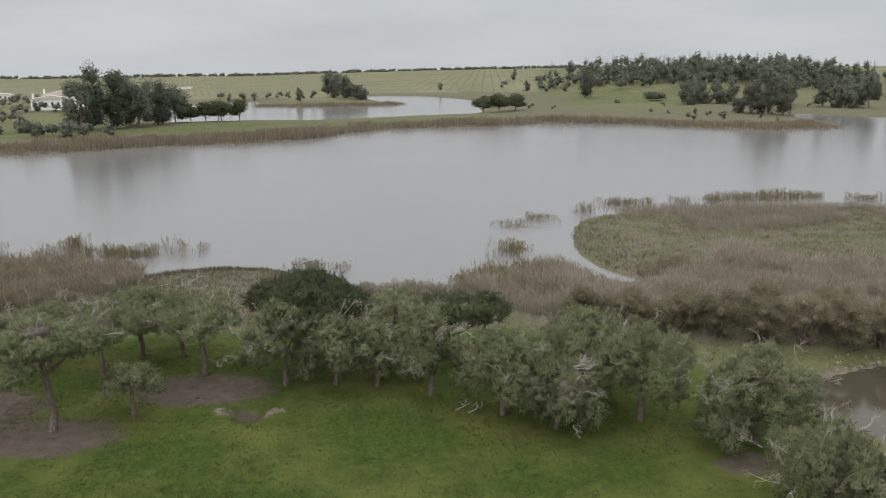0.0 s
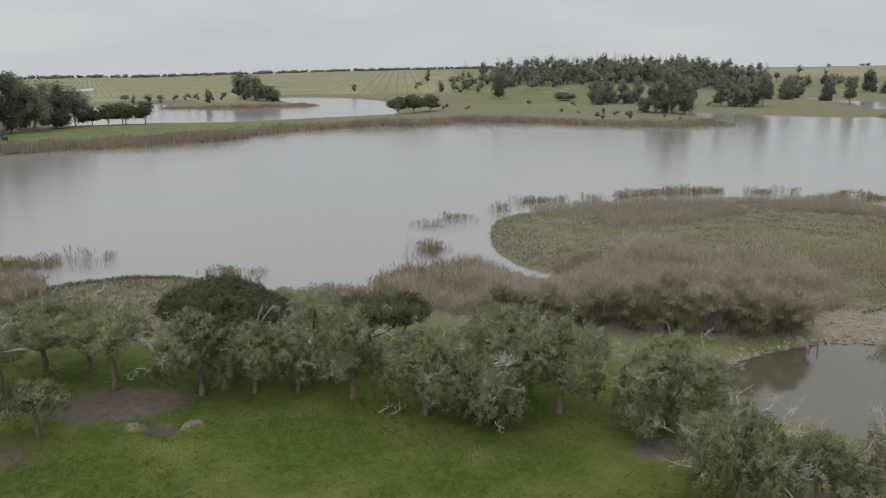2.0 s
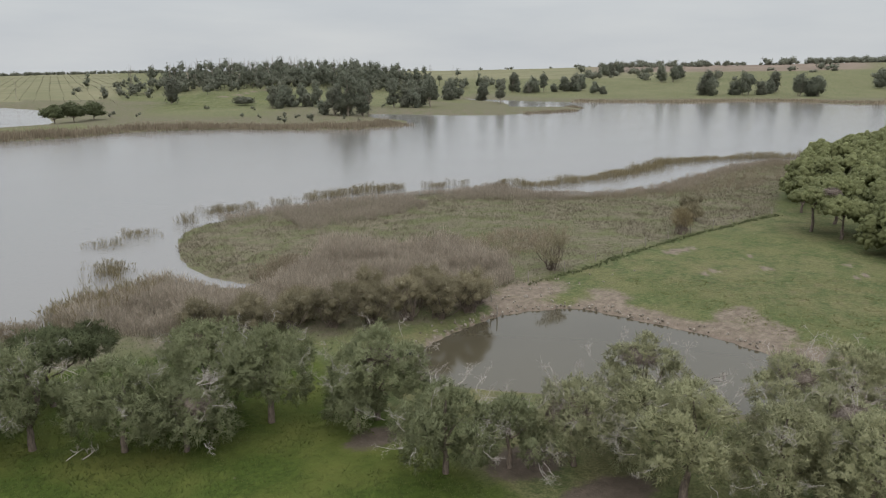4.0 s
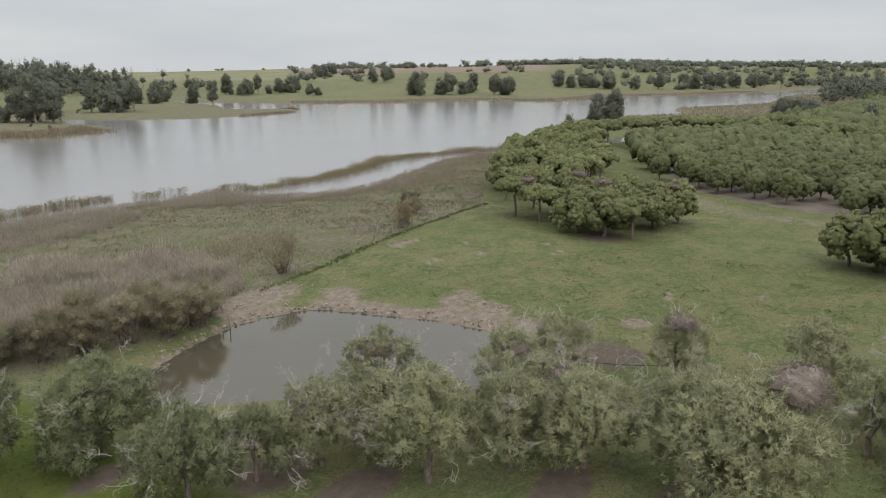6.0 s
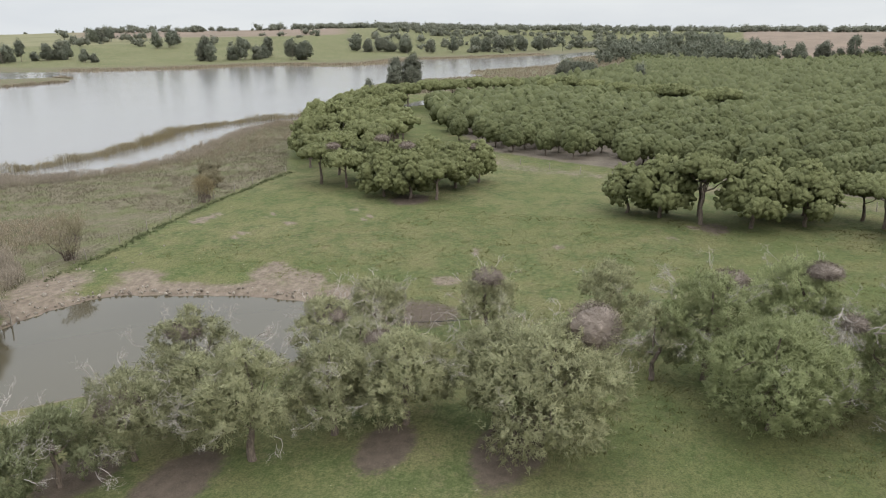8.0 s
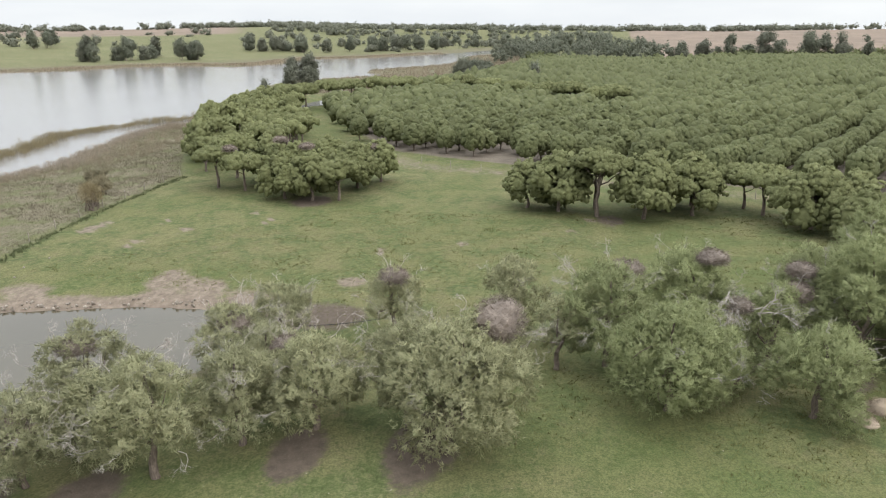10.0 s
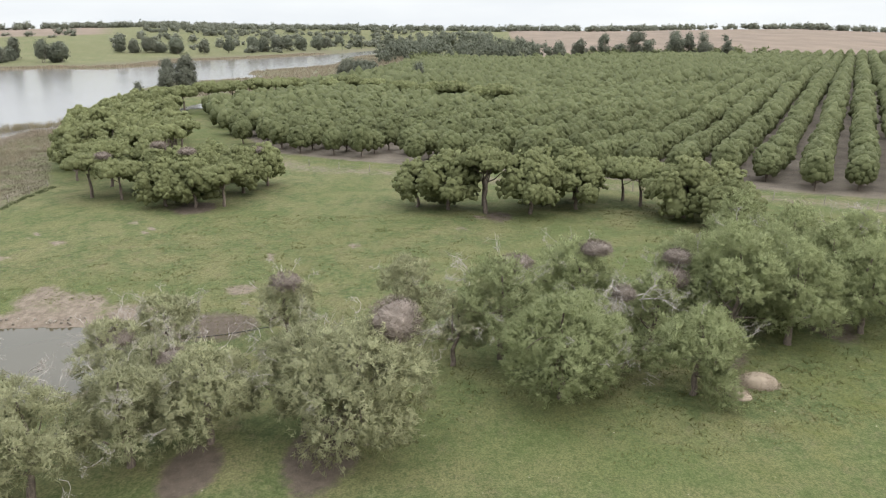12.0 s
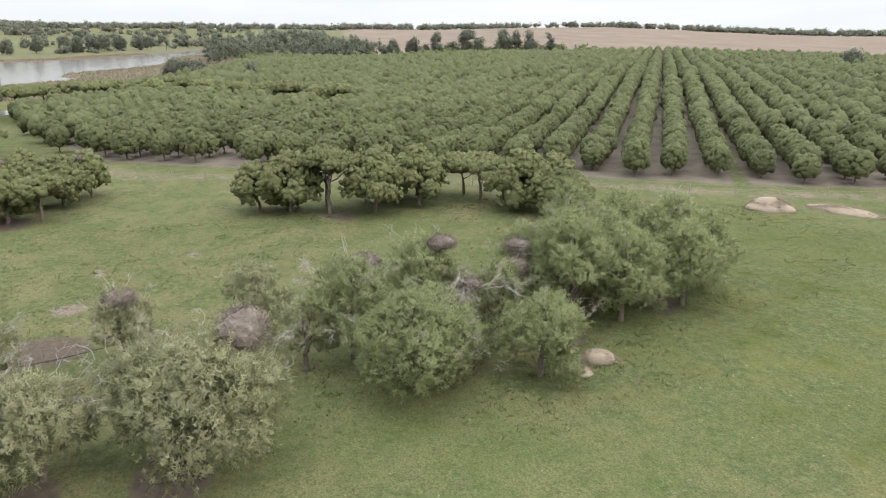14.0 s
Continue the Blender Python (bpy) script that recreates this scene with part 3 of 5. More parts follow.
def puffs(rng, centres, radii, per_area, length, width, flat=0.75, hull=0.86):
    """Twiggy masses: a lumpy core each, wrapped in fine sprays."""
    out = []
    for c, r in zip(centres, radii):
        v, f = ICO2
        lump = (lumps(rng, v, 5, 0.5) * (1 + rng.normal(size=len(v)) * 0.05))[:, None]
        out.append((c + v * lump * r * hull * np.array([1, 1, flat]), f))
        n = max(6, int(per_area * 4 * math.pi * r * r * 0.8))
        d = unit(rng.normal(size=(n, 3)))
        d[:, 2] = np.where(d[:, 2] < -0.35, -d[:, 2] * 0.7, d[:, 2])
        at = c + d * (r * lumps(rng, d, 6, 0.4) * rng.uniform(0.55, 1.08, n))[:, None] * np.array([1, 1, flat])
        way = unit(d * 0.5 + rng.normal(size=(n, 3)) * 0.6 + np.array([0, 0, 0.2]))
        out.append(spikes(rng, at, way, length * rng.uniform(0.6, 1.3, n), width, d))
    return joined(out)


def tube(points, radii, sides=6):
    """A tapered, bending branch through the points."""
    p, r = np.asarray(points, float), np.asarray(radii, float)
    t = np.gradient(p, axis=0)
    t /= np.linalg.norm(t, axis=1)[:, None] + 1e-9
    ref = np.array([0.31, 0.95, 0.07])
    u = np.cross(t, ref)
    u /= np.linalg.norm(u, axis=1)[:, None] + 1e-9
    w = np.cross(t, u)
    ang = np.arange(sides) / sides * 2 * math.pi
    v = (p[:, None] + r[:, None, None] * (np.cos(ang)[None, :, None] * u[:, None] + np.sin(ang)[None, :, None] * w[:, None])).reshape(-1, 3)
    f = []
    for i in range(len(p) - 1):
        for j in range(sides):
            a, b = i * sides + j, i * sides + (j + 1) % sides
            f += [(a, b, b + sides), (a, b + sides, a + sides)]
    return v, np.array(f)


def limb(rng, a, b, r0, r1, bend=0.15, steps=5, sides=5):
    a, b = np.asarray(a, float), np.asarray(b, float)
    s = np.linspace(0, 1, steps)[:, None]
    span = np.linalg.norm(b - a)
    bow = rng.normal(size=3) * bend * span
    p = a + (b - a) * s + bow * np.sin(s * math.pi) + rng.normal(size=(steps, 3)) * 0.02 * span * np.sin(s * math.pi)
    return tube(p, np.linspace(r0, r1, steps), sides)


def bare_twigs(rng, base, way, length, radius, depth=3, spread=0.75):
    """A leafless, forking dead branch."""
    out = []
    way = np.asarray(way, float) / np.linalg.norm(way)
    end = np.asarray(base) + way * length + rng.normal(size=3) * 0.12 * length
    out.append(limb(rng, base, end, radius, radius * 0.55, 0.14, 4 if depth > 1 else 3, 3))
    if depth:
        for _ in range(3):
            s = rng.uniform(0.4, 1.0)
            st = np.asarray(base) + (end - np.asarray(base)) * s
            nw = way + rng.normal(size=3) * spread
            out += bare_twigs(rng, st, nw, length * rng.uniform(0.45, 0.7), radius * 0.55, depth - 1, spread)
    return out


# ---- umbrella pines of the near belt ----
def knobs(rng, count, low=0.3):
    return unit(rng.normal(size=(count, 3))), rng.uniform(low, 1.0, count)


FLORET = (ICO1[0], ICO1[1][ICO1[0][ICO1[1]][:, :, 2].min(1) > -0.95])


def brushes(rng, at, axis, slope, size, needles, length, width, tall=0.9, heart=True):
    """A rounded, uneven needle brush at each place, with single needles standing out of it."""
    n = len(at)
    u = unit(np.cross(axis, rng.normal(size=(n, 3))))
    w = np.cross(axis, u)
    basis = np.stack([u, w, axis], 1)
    out = []
    if heart:
        v0, f0 = FLORET
        local = v0[None] * (1 + rng.normal(size=(n, len(v0), 1)) * 0.2) * (np.stack([rng.uniform(0.75, 1.3, n), rng.uniform(0.75, 1.3, n), rng.uniform(0.7, 1.2, n) * tall], 1) * size[:, None])[:, None]
        turned = local @ basis
        v = (at[:, None] + turned).reshape(-1, 3)
        f = (f0[None] + (np.arange(n) * len(v0))[:, None, None]).reshape(-1, 3)
        out.append((v, f, unit(unit(turned) * 0.75 + slope[:, None] * 0.6 + np.array([0, 0, 0.12])).reshape(-1, 3)))
    if needles:
        way = unit(np.repeat(axis, needles, 0) * (1.0 if heart else 0.8) + rng.normal(size=(n * needles, 3)) * (0.75 if heart else 0.95))
        r = np.repeat(size, needles)[:, None]
        start = np.repeat(at, needles, 0) + (way * r * 0.6 if heart else rng.normal(size=way.shape) * r * 0.35)
        m = len(start)
        ln = (length if heart else np.repeat(size * length, needles)) * rng.uniform(0.6, 1.4, m)
        t, _ = spikes(rng, start, way, ln, width * rng.uniform(0.7, 1.3, m), np.repeat(slope, needles, 0))
        out.append(faced(t, unit(np.repeat(slope, needles, 0) * 0.8 + way * 0.5 + np.array([0, 0, 0.25]))))
    return out


def lobes(rng, centres, radii, per_area, size, needles, length, width, flat=0.85, heart=True):
    """Pine foliage: merged uneven domes built up of rounded needle brushes."""
    out = []
    centres = np.asarray(centres, float)
    v0, f0 = ICO2
    shapes = np.array([1, 1, flat]) * rng.uniform(0.84, 1.16, (len(radii), 3)) * np.asarray(radii)[:, None]
    mid = centres.mean(0)
    span = np.abs(centres - mid).max() + max(radii)
    for q, (c, r) in enumerate(zip(centres, radii)):
        big, bh = knobs(rng, 8 if heart else 15)
        lean = (c - mid) / span * 0.5

        def skin(d):
            k = 0.64 + 0.36 * np.max(np.clip(d @ big.T, 0, 1) ** (4 if heart else 8) * bh, axis=1)
            p = d * k[:, None] * shapes[q]
            low = -0.4 * shapes[q][2]
            p[:, 2] = np.where(p[:, 2] < low, low + (p[:, 2] - low) * 0.4, p[:, 2])
            return p

        if heart:
            out.append((c + skin(v0) * 0.72, f0, unit(v0 + lean + np.array([0, 0, 0.2]))))
        n = max(8, int(per_area * 10 * r * r))
        d = unit(rng.normal(size=(n, 3)))
        d[:, 2] = np.where(d[:, 2] < -0.82, -d[:, 2], d[:, 2])
        at = c + skin(d) * np.where(rng.uniform(size=(n, 1)) < 0.14, rng.uniform(1.05, 1.25, (n, 1)), rng.uniform(0.72, 1.02, (n, 1)))
        # brushes buried in a neighbouring dome are left out
        keep = np.ones(n, bool)
        for k in range(len(radii)):
            if k != q:
                keep &= (np.linalg.norm((at - centres[k]) / shapes[k], axis=1) > 0.62) | (at[:, 2] - centres[k][2] < -0.3 * shapes[k][2])
        at, d = at[keep], d[keep]
        if len(at):
            axis = unit(d + rng.normal(size=d.shape) * 0.3 + np.array([0, 0, 0.35]))
            knob = big[np.argmax(d @ big.T * (0.6 + 0.4 * bh), axis=1)]
            out += brushes(rng, at, axis, unit(d + (0 if heart else 1.3) * (d - knob) + lean), size * rng.uniform(0.6, 1.35, len(at)), needles, length, width, heart=heart)
    return joined(out)


def stone_pine(x, y, h, r, seed, density=1.0, clear=0.3, needles=None, twigs=2, label="", lean=0.0, flat_top=False, group="pines beside the pond", fine=7.0):
    """A stone pine: bent trunk, rising limbs, a crown of broad knobbly needle masses, bleached dead twigs."""
    rng = np.random.RandomState(seed)
    z0 = height(x, y)
    tree = thing("pine_tree", x, y, z0 - 0.1, 0, label or "stone pine with rounded grey-green crown and dead twigs", "tree", group)
    n = max(5, int((5.0 + r * 2.4) * density))
    size = r * rng.uniform(0.42, 0.66, n)
    depth = h * (1 - clear)
    ang = np.arange(n) * 2.399 + rng.uniform(0, 0.9, n)
    if flat_top:
        # broad caps over an open underside
        rad = (r - size * 0.5) * np.sqrt((np.arange(n) + 0.3) / n) * 1.1
        cz = h - size * 0.62 - (rad / r) ** 2 * depth * 0.25 - rng.uniform(0, 1, n) * 0.8
    else:
        # one leading dome, and others leaning out lower and lower round it
        step = np.arange(n) / n
        rad = (r * 1.05 - size * 0.5) * np.clip(step * 2.2, 0, 1) ** 0.7 * rng.uniform(0.85, 1.1, n)
        cz = h - size * 0.8 - step ** 1.1 * (depth - size * 1.2) * rng.uniform(0.8, 1.08, n)
    cz = np.maximum(cz, h * clear * 0.6 + size * 0.55)
    c = np.stack([np.cos(ang) * rad + lean * cz / h, np.sin(ang) * rad, cz], 1)
    fork = np.array([lean * 0.3, 0, h * max(clear, 0.22) * rng.uniform(0.9, 1.2)])
    tr = 0.055 + h * 0.022
    wood = [limb(rng, (0, 0, -0.1), fork, tr * 1.25, tr * 0.9, 0.05, 6, 8)]
    lead = np.array([lean * 0.9, 0, h * 0.82])
    wood.append(limb(rng, fork, lead, tr * 0.8, tr * 0.25, 0.08, 6, 6))
    for k in range(0, n, 1 if density < 0.8 else 2):
        s = rng.uniform(0.0, 0.55)
        start = fork + (lead - fork) * s
        wood.append(limb(rng, start, c[k] - np.array([0, 0, size[k] * 0.3]), tr * 0.42, tr * 0.12, 0.12, 5, 4))
    tri_mesh("trunk", *joined(wood), BARK, tree, True)
    wide = (7.0 / fine) ** 0.5
    if fine > 4:
        v, f, nrm = lobes(rng, c, size, 5.6, 0.25, 15, 1.18, 0.058, 0.62 if flat_top else 0.95, False)
    else:
        v, f, nrm = lobes(rng, c, size, fine * 0.75, 0.23 * wide ** 0.75, 5, 0.26 * wide ** 0.5, 0.05 * wide, 0.62 if flat_top else 0.95)
    tri_mesh("crown", v, f, needles or NEEDLES, tree, normals=nrm)
    for _ in range(twigs * 5):
        k = rng.randint(n)
        w = np.array([math.cos(ang[k]), math.sin(ang[k]), 0.7]) + rng.normal(size=3) * 0.5
        w /= np.linalg.norm(w)
        tri_mesh("dead_branch", *joined(bare_twigs(rng, c[k] + w * size[k] * 0.93, w, rng.uniform(0.7, 1.35), 0.022, 3)), DEAD_WOOD, tree, label="bleached leafless twigs")
    return tree


def stork_nest(x, y, z, r, seed, tall=0.55, label="large stork nest of grey-brown sticks in a pine"):
    """A heaped mound of sticks with a shallow cup on top and loose ends hanging round its rim."""
    rng = np.random.RandomState(seed)
    nest = thing("stick_nest", x, y, z, 0, label, "nest", "nests in the pines")
    v, f = ICO3
    wob = lumps(rng, v, 9, 0.3) * (1 + rng.normal(size=len(v)) * 0.05)
    core = v * np.array([r * 0.78, r * 0.78, r * tall * 0.85]) * wob[:, None]
    core[:, 2] -= 0.22 * r * np.exp(-((v[:, 0] ** 2 + v[:, 1] ** 2) / 0.16)) * (v[:, 2] > 0)
    tri_mesh("packed_core", core, f, STICKS, nest)
    n = int(1300 * r)
    d = rng.normal(size=(n, 3))
    d /= np.linalg.norm(d, axis=1)[:, None]
    at = d * np.array([r * 0.95, r * 0.95, r * tall]) * rng.uniform(0.75, 1.14, (n, 1))
    tang = np.cross(d, np.array([0, 0, 1.0])) + rng.normal(size=(n, 3)) * 0.6
    tang /= np.linalg.norm(tang, axis=1)[:, None]
    ln = rng.uniform(0.25, 0.85, n)
    weave = [spikes(rng, at - tang * ln[:, None] / 2, tang, ln, 0.034, d) for _ in range(2)]
    m = int(120 * r)
    a = rng.uniform(0, 6.28, m)
    rim = np.column_stack([np.cos(a) * r * 0.9, np.sin(a) * r * 0.9, rng.uniform(-0.7, 0.1, m) * r * tall])
    out = np.column_stack([np.cos(a), np.sin(a), rng.uniform(-1.1, 0.4, m)]) + rng.normal(size=(m, 3)) * 0.4
    out /= np.linalg.norm(out, axis=1)[:, None]
    weave.append(spikes(rng, rim, out, rng.uniform(0.3, 0.8, m), 0.035))
    tri_mesh("stick_weave", *joined(weave), STICKS, nest, label="loose woven sticks")
    return nest


# x, y, height, crown radius, dead twig sprays
LEFT_PINES = [(-24.5, 48.5, 8.5, 3.5, 2), (-29.5, 49.4, 4.6, 1.8, 1), (-19.4, 50.0, 4.4, 2.2, 0), (-22.5, 61.5, 6.6, 3.9, 3), (-24.4, 57.5, 5.4, 2.0, 1), (-19.1, 61.5, 5.9, 2.0, 1), (-16.2, 57.3, 6.5, 3.2, 1),
              (-34, 56, 7.0, 3.0, 1), (-30, 60, 6.0, 2.6, 1)]
MID_PINES = [(-7.6, 59.4, 8.6, 4.4, 0), (-9.2, 55.1, 7.2, 2.9, 3), (-5.3, 54.9, 6.2, 2.7, 2), (-1.9, 54.5, 5.6, 1.9, 1), (-0.3, 58.4, 6.9, 3.0, 1), (2.3, 52.5, 7.4, 2.4, 3), (4.4, 59.3, 6.5, 2.9, 1), (7.2, 60.4, 6.2, 2.2, 0),
             (7.4, 48.9, 6.8, 3.3, 1), (10.9, 46.9, 5.0, 2.8, 3), (14.4, 53.1, 7.0, 3.2, 1), (17.3, 47.8, 7.7, 3.1, 2), (23.9, 43.8, 7.2, 3.3, 3), (21.9, 43.2, 3.6, 2.0, 0)]
POND_PINES = [(23.7, 34.6, 6.2, 2.9, 4), (31.4, 31.0, 6.2, 3.0, 3), (37.2, 30.6, 8.2, 2.7, 2), (33.6, 24.0, 8.2, 2.8, 3), (47.7, 26.2, 6.0, 2.5, 4), (53.4, 24.7, 6.0, 2.7, 3), (38.0, 20.8, 7.2, 2.8, 3), (40.8, 16.9, 6.9, 3.2, 4),
              (41.2, 7.0, 8.8, 4.5, 3), (42.6, 11.0, 7.8, 3.0, 3), (55.8, 15.5, 6.7, 2.3, 2), (58.3, 5.8, 7.6, 2.5, 1), (52.9, 1.8, 6.2, 1.9, 1), (43.8, 8.8, 6.6, 2.6, 2), (34.6, 28.0, 6.0, 2.6, 3), (44.6, 21.8, 5.8, 2.4, 2), (27.6, 33.0, 5.2, 2.2, 3)]
EAST_PINES = [(54.0, -2.0, 8.8, 3.2, 5), (48.0, -6.1, 8.0, 4.0, 2), (62.5, -8.6, 7.8, 3.6, 3), (48.8, -15.7, 7.1, 3.2, 1), (57.8, -21.2, 10.6, 3.7, 1), (57.5, -25.9, 9.2, 3.3, 0), (60.1, -33.0, 8.4, 3.6, 0),
              (63.5, -37.2, 8.2, 2.5, 0), (68.5, -24.6, 10.4, 3.2, 0), (67.9, -29.6, 9.6, 2.9, 0), (66.6, -35.1, 9.6, 3.0, 2), (57.0, -14.5, 7.0, 2.6, 4), (62, -18, 8.5, 3.0, 2), (62.5, -26, 9.2, 3.2, 1), (64, -31.5, 9.0, 3.0, 0), (53.5, -8.5, 6.4, 2.6, 2), (51.5, -10.2, 5.2, 2.2, 2), (63.5, -22, 9.2, 3.0, 1)]
seed_no = 100
for group_list, cl, dens in ((LEFT_PINES, 0.44, 0.7), (MID_PINES, 0.2, 0.95), (POND_PINES, 0.16, 0.95), (EAST_PINES, 0.1, 1.1)):
    for px_, py_, ph, pr, tw in group_list:
        seed_no += 1
        dark = (px_, py_) in ((-7.6, 59.4), (4.4, 59.3), (7.2, 60.4))
        stone_pine(px_, py_, ph, pr * (1.04 if px_ < 20 else 1.0), seed_no, 1.2 if dark else dens, cl, NEEDLES_DARK if dark else EAST_NEEDLES if py_ < -1 else PALE_NEEDLES if px_ > 30 else NEEDLES, tw,
                   "tall dark green stone pine with a dense flat crown" if dark else "", flat_top=dark or px_ < -14)

MEADOW_PINES = [(110, 55.5, 6.8, 3.4), (105.6, 46.5, 7.4, 3.9), (105.5, 42.2, 7.9, 3.6), (106.4, 38.0, 7.0, 3.4), (115.8, 38.0, 8.0, 4.0), (121.5, 35.6, 7.4, 3.0), (111.4, 61.0, 7.7, 3.4), (113, 47, 8.2, 3.8), (117, 54, 8.4, 3.8), (120, 62, 8.4, 3.6), (122, 45, 8.0, 3.6)]
FENCE_PINES = [(104.9, 4.2, 8.9, 4.2), (102.7, -1.3, 10.0, 4.0), (102.7, -7.6, 9.2, 4.4), (105.6, -14.5, 8.4, 3.7), (111.5, -22.2, 7.4, 4.0), (99.9, -28.5, 8.6, 4.8), (103, -34, 7.6, 3.4), (108, -1, 8.6, 3.4), (110, -9, 8.6, 3.6), (107, 9, 7.4, 3.2), (107, -24, 7.6, 3.8), (113, -15, 8.2, 3.6), (94, -33, 7.2, 3.4)]
for group_list, lab, grp in ((MEADOW_PINES, "umbrella pine at the far edge of the meadow", "pines at the meadow's edge"), (FENCE_PINES, "broad umbrella pine beside the orchard fence", "pines beside the orchard fence")):
    for px_, py_, ph, pr in group_list:
        seed_no += 1
        stone_pine(px_, py_, ph, pr * 0.97, seed_no, 0.95, 0.3 if seed_no % 3 == 0 else 0.1, BELT_NEEDLES, 0, lab, group=grp, fine=2.6, flat_top=seed_no % 3 == 0)

NESTS = [(23.9, 43.5, 5.7, 1.2, 0.5), (11.5, 46.4, 3.9, 1.2, 0.8), (-24.7, 48.1, 8.0, 1.0, 0.4), (-24.1, 57.3, 5.0, 0.9, 0.5), (-18.3, 61.4, 4.9, 0.9, 0.5), (30.8, 31.2, 4.2, 1.3, 0.7), (36.7, 30.7, 6.9, 1.1, 0.5),
         (47.6, 25.8, 4.5, 1.2, 0.5), (42.7, 19.3, 5.4, 1.1, 0.5), (42.2, 5.0, 8.5, 1.6, 0.75), (55.5, 15.4, 6.3, 1.2, 0.6), (56.6, -3.2, 7.8, 1.3, 0.5), (61.9, -10.3, 7.5, 1.4, 0.5), (59.7, -16.8, 7.5, 1.1, 0.6),
         (58.7, -16.4, 5.9, 1.2, 0.8), (54.5, -11.5, 6.0, 0.8, 0.8)]
for k, (nx, ny, nz, nr, nt) in enumerate(NESTS):
    stork_nest(nx, ny, nz - 0.45, nr, 900 + k, nt * (1.1 if nr > 1.5 else 0.85))
FAR_NESTS = [(110.7, 58.1, 7.0), (107.9, 43.5, 8.2), (120.5, 36.7, 6.6), (113, 50, 8.4)]
for k, (nx, ny, nz) in enumerate(FAR_NESTS):
    stork_nest(nx, ny, nz, 1.2, 930 + k, 0.4, "brown stick nest on top of an umbrella pine")


# ---- dead timber in the near belt ----
def dead_tangle(name, x, y, z, way, length, radius, seed, label, count=4):
    rng = np.random.RandomState(seed)
    ob = thing(name, x, y, z, 0, label, "branch")
    for _ in range(count):
        w = np.array(way) + rng.normal(size=3) * 0.5
        tri_mesh("bough", *joined(bare_twigs(rng, rng.normal(size=3) * 0.25, w, length * rng.uniform(0.7, 1.1), radius, 3, 0.7)), DEAD_WOOD, ob)
    return ob


dead_tangle("dead_branch_tangle", 26.0, 34.2, 3.4, (0.9, -0.5, 0.1), 1.5, 0.045, 41, "broken pine bough with bare bleached branches", 6)
dead_tangle("dead_branch_tangle", 37.0, 25.4, 6.4, (0.4, -0.7, 0.4), 1.0, 0.035, 42, "bare bleached branches above a pine crown", 4)
dead_tangle("dead_branch_tangle", 54.8, -10.6, 6.2, (-0.4, -0.4, -0.9), 1.6, 0.05, 43, "hanging bare branches below an old nest", 6)
dead_tangle("dead_branch_tangle", 55.4, -12.6, 5.2, (0.2, -1.0, 0.2), 2.0, 0.06, 44, "long bare bleached boughs between two pines", 3)
dead_tangle("dead_branch_tangle", 66.0, -34.6, 9.2, (-0.6, 0.2, 0.7), 1.1, 0.05, 45, "bare bleached branches on a pine's top", 2)
dead_tangle("fallen_branch", 4.2, 49.4, 0.1, (1.0, 0.2, 0.25), 1.1, 0.05, 46, "bleached fallen branch lying on the grass", 3)
dead_tangle("fallen_branch", 49.6, -13.2, 0.1, (0.4, 1.0, 0.3), 0.8, 0.03, 47, "small pale fallen branch on the meadow", 2)
dead_tangle("dead_branch_tangle", 12.2, 47.0, 4.6, (0.5, -0.2, 0.8), 0.9, 0.035, 48, "bare grey twigs above a dark nest", 4)
dead_tangle("dead_branch_tangle", 1.4, 52.0, 5.6, (-0.8, -0.3, 0.3), 1.0, 0.035, 49, "bare grey boughs sticking out of a pine", 3)
dead_tangle("dead_branch_tangle", -10.4, 53.0, 4.2, (-0.4, -0.6, 0.1), 1.0, 0.035, 50, "bare grey boughs sticking out of a pine", 4)
rng_log = np.random.RandomState(7)
log = thing("broken_pine", 52.0, -10.5, 0.9, 0, "leaning dark remains of a broken pine", "tree")
tri_mesh("stem", *limb(rng_log, (-1.2, 0.6, -0.9), (1.6, -4.2, 1.2), 0.26, 0.14, 0.1, 8, 8), BARK, log, True)
tri_mesh("bare_boughs", *joined(bare_twigs(rng_log, (0.6, -2.4, 0.8), (0.2, -0.8, 0.3), 1.6, 0.07, 3)), DEAD_WOOD, log)


# ---- reeds, marsh plants and grass ----
def scatter(rng, poly, per_m2):
    p = np.array(poly, float)
    lo, hi = p.min(0), p.max(0)
    n = int((hi - lo).prod() * per_m2)
    q = rng.uniform(lo, hi, (n, 2))
    return q[distance_to(p, q[:, 0], q[:, 1]) < 0]


def blades(name, rng, pts, tall, width, count, spread, lean, material, label, category, base=None):
    """Upright clumps of narrow blades at plan points, as one mass."""
    z = terrain(pts[:, 0], pts[:, 1])
    if base is not None:
        z = np.maximum(z, base)
    at = np.repeat(np.column_stack([pts, z]), count, 0)
    n = len(at)
    at[:, :2] += rng.normal(size=(n, 2)) * spread
    swell = np.clip(0.85 + 0.4 * rolling(pts[:, 0], pts[:, 1], 22) + 0.3 * rolling(pts[:, 0], pts[:, 1], 7), 0.45, 1.5)
    size = np.repeat(rng.uniform(0.6, 1.15, len(pts)) * swell, count) * rng.uniform(0.7, 1.15, n)
    way = np.column_stack([rng.normal(size=(n, 2)) * lean, np.ones(n)])
    way /= np.linalg.norm(way, axis=1)[:, None]
    v, f = spikes(rng, at, way, tall * size, width * rng.uniform(0.6, 1.3, n))
    ob = tri_mesh(name, v, f, material)
    return tagged(ob, label, category, kind="stuff")


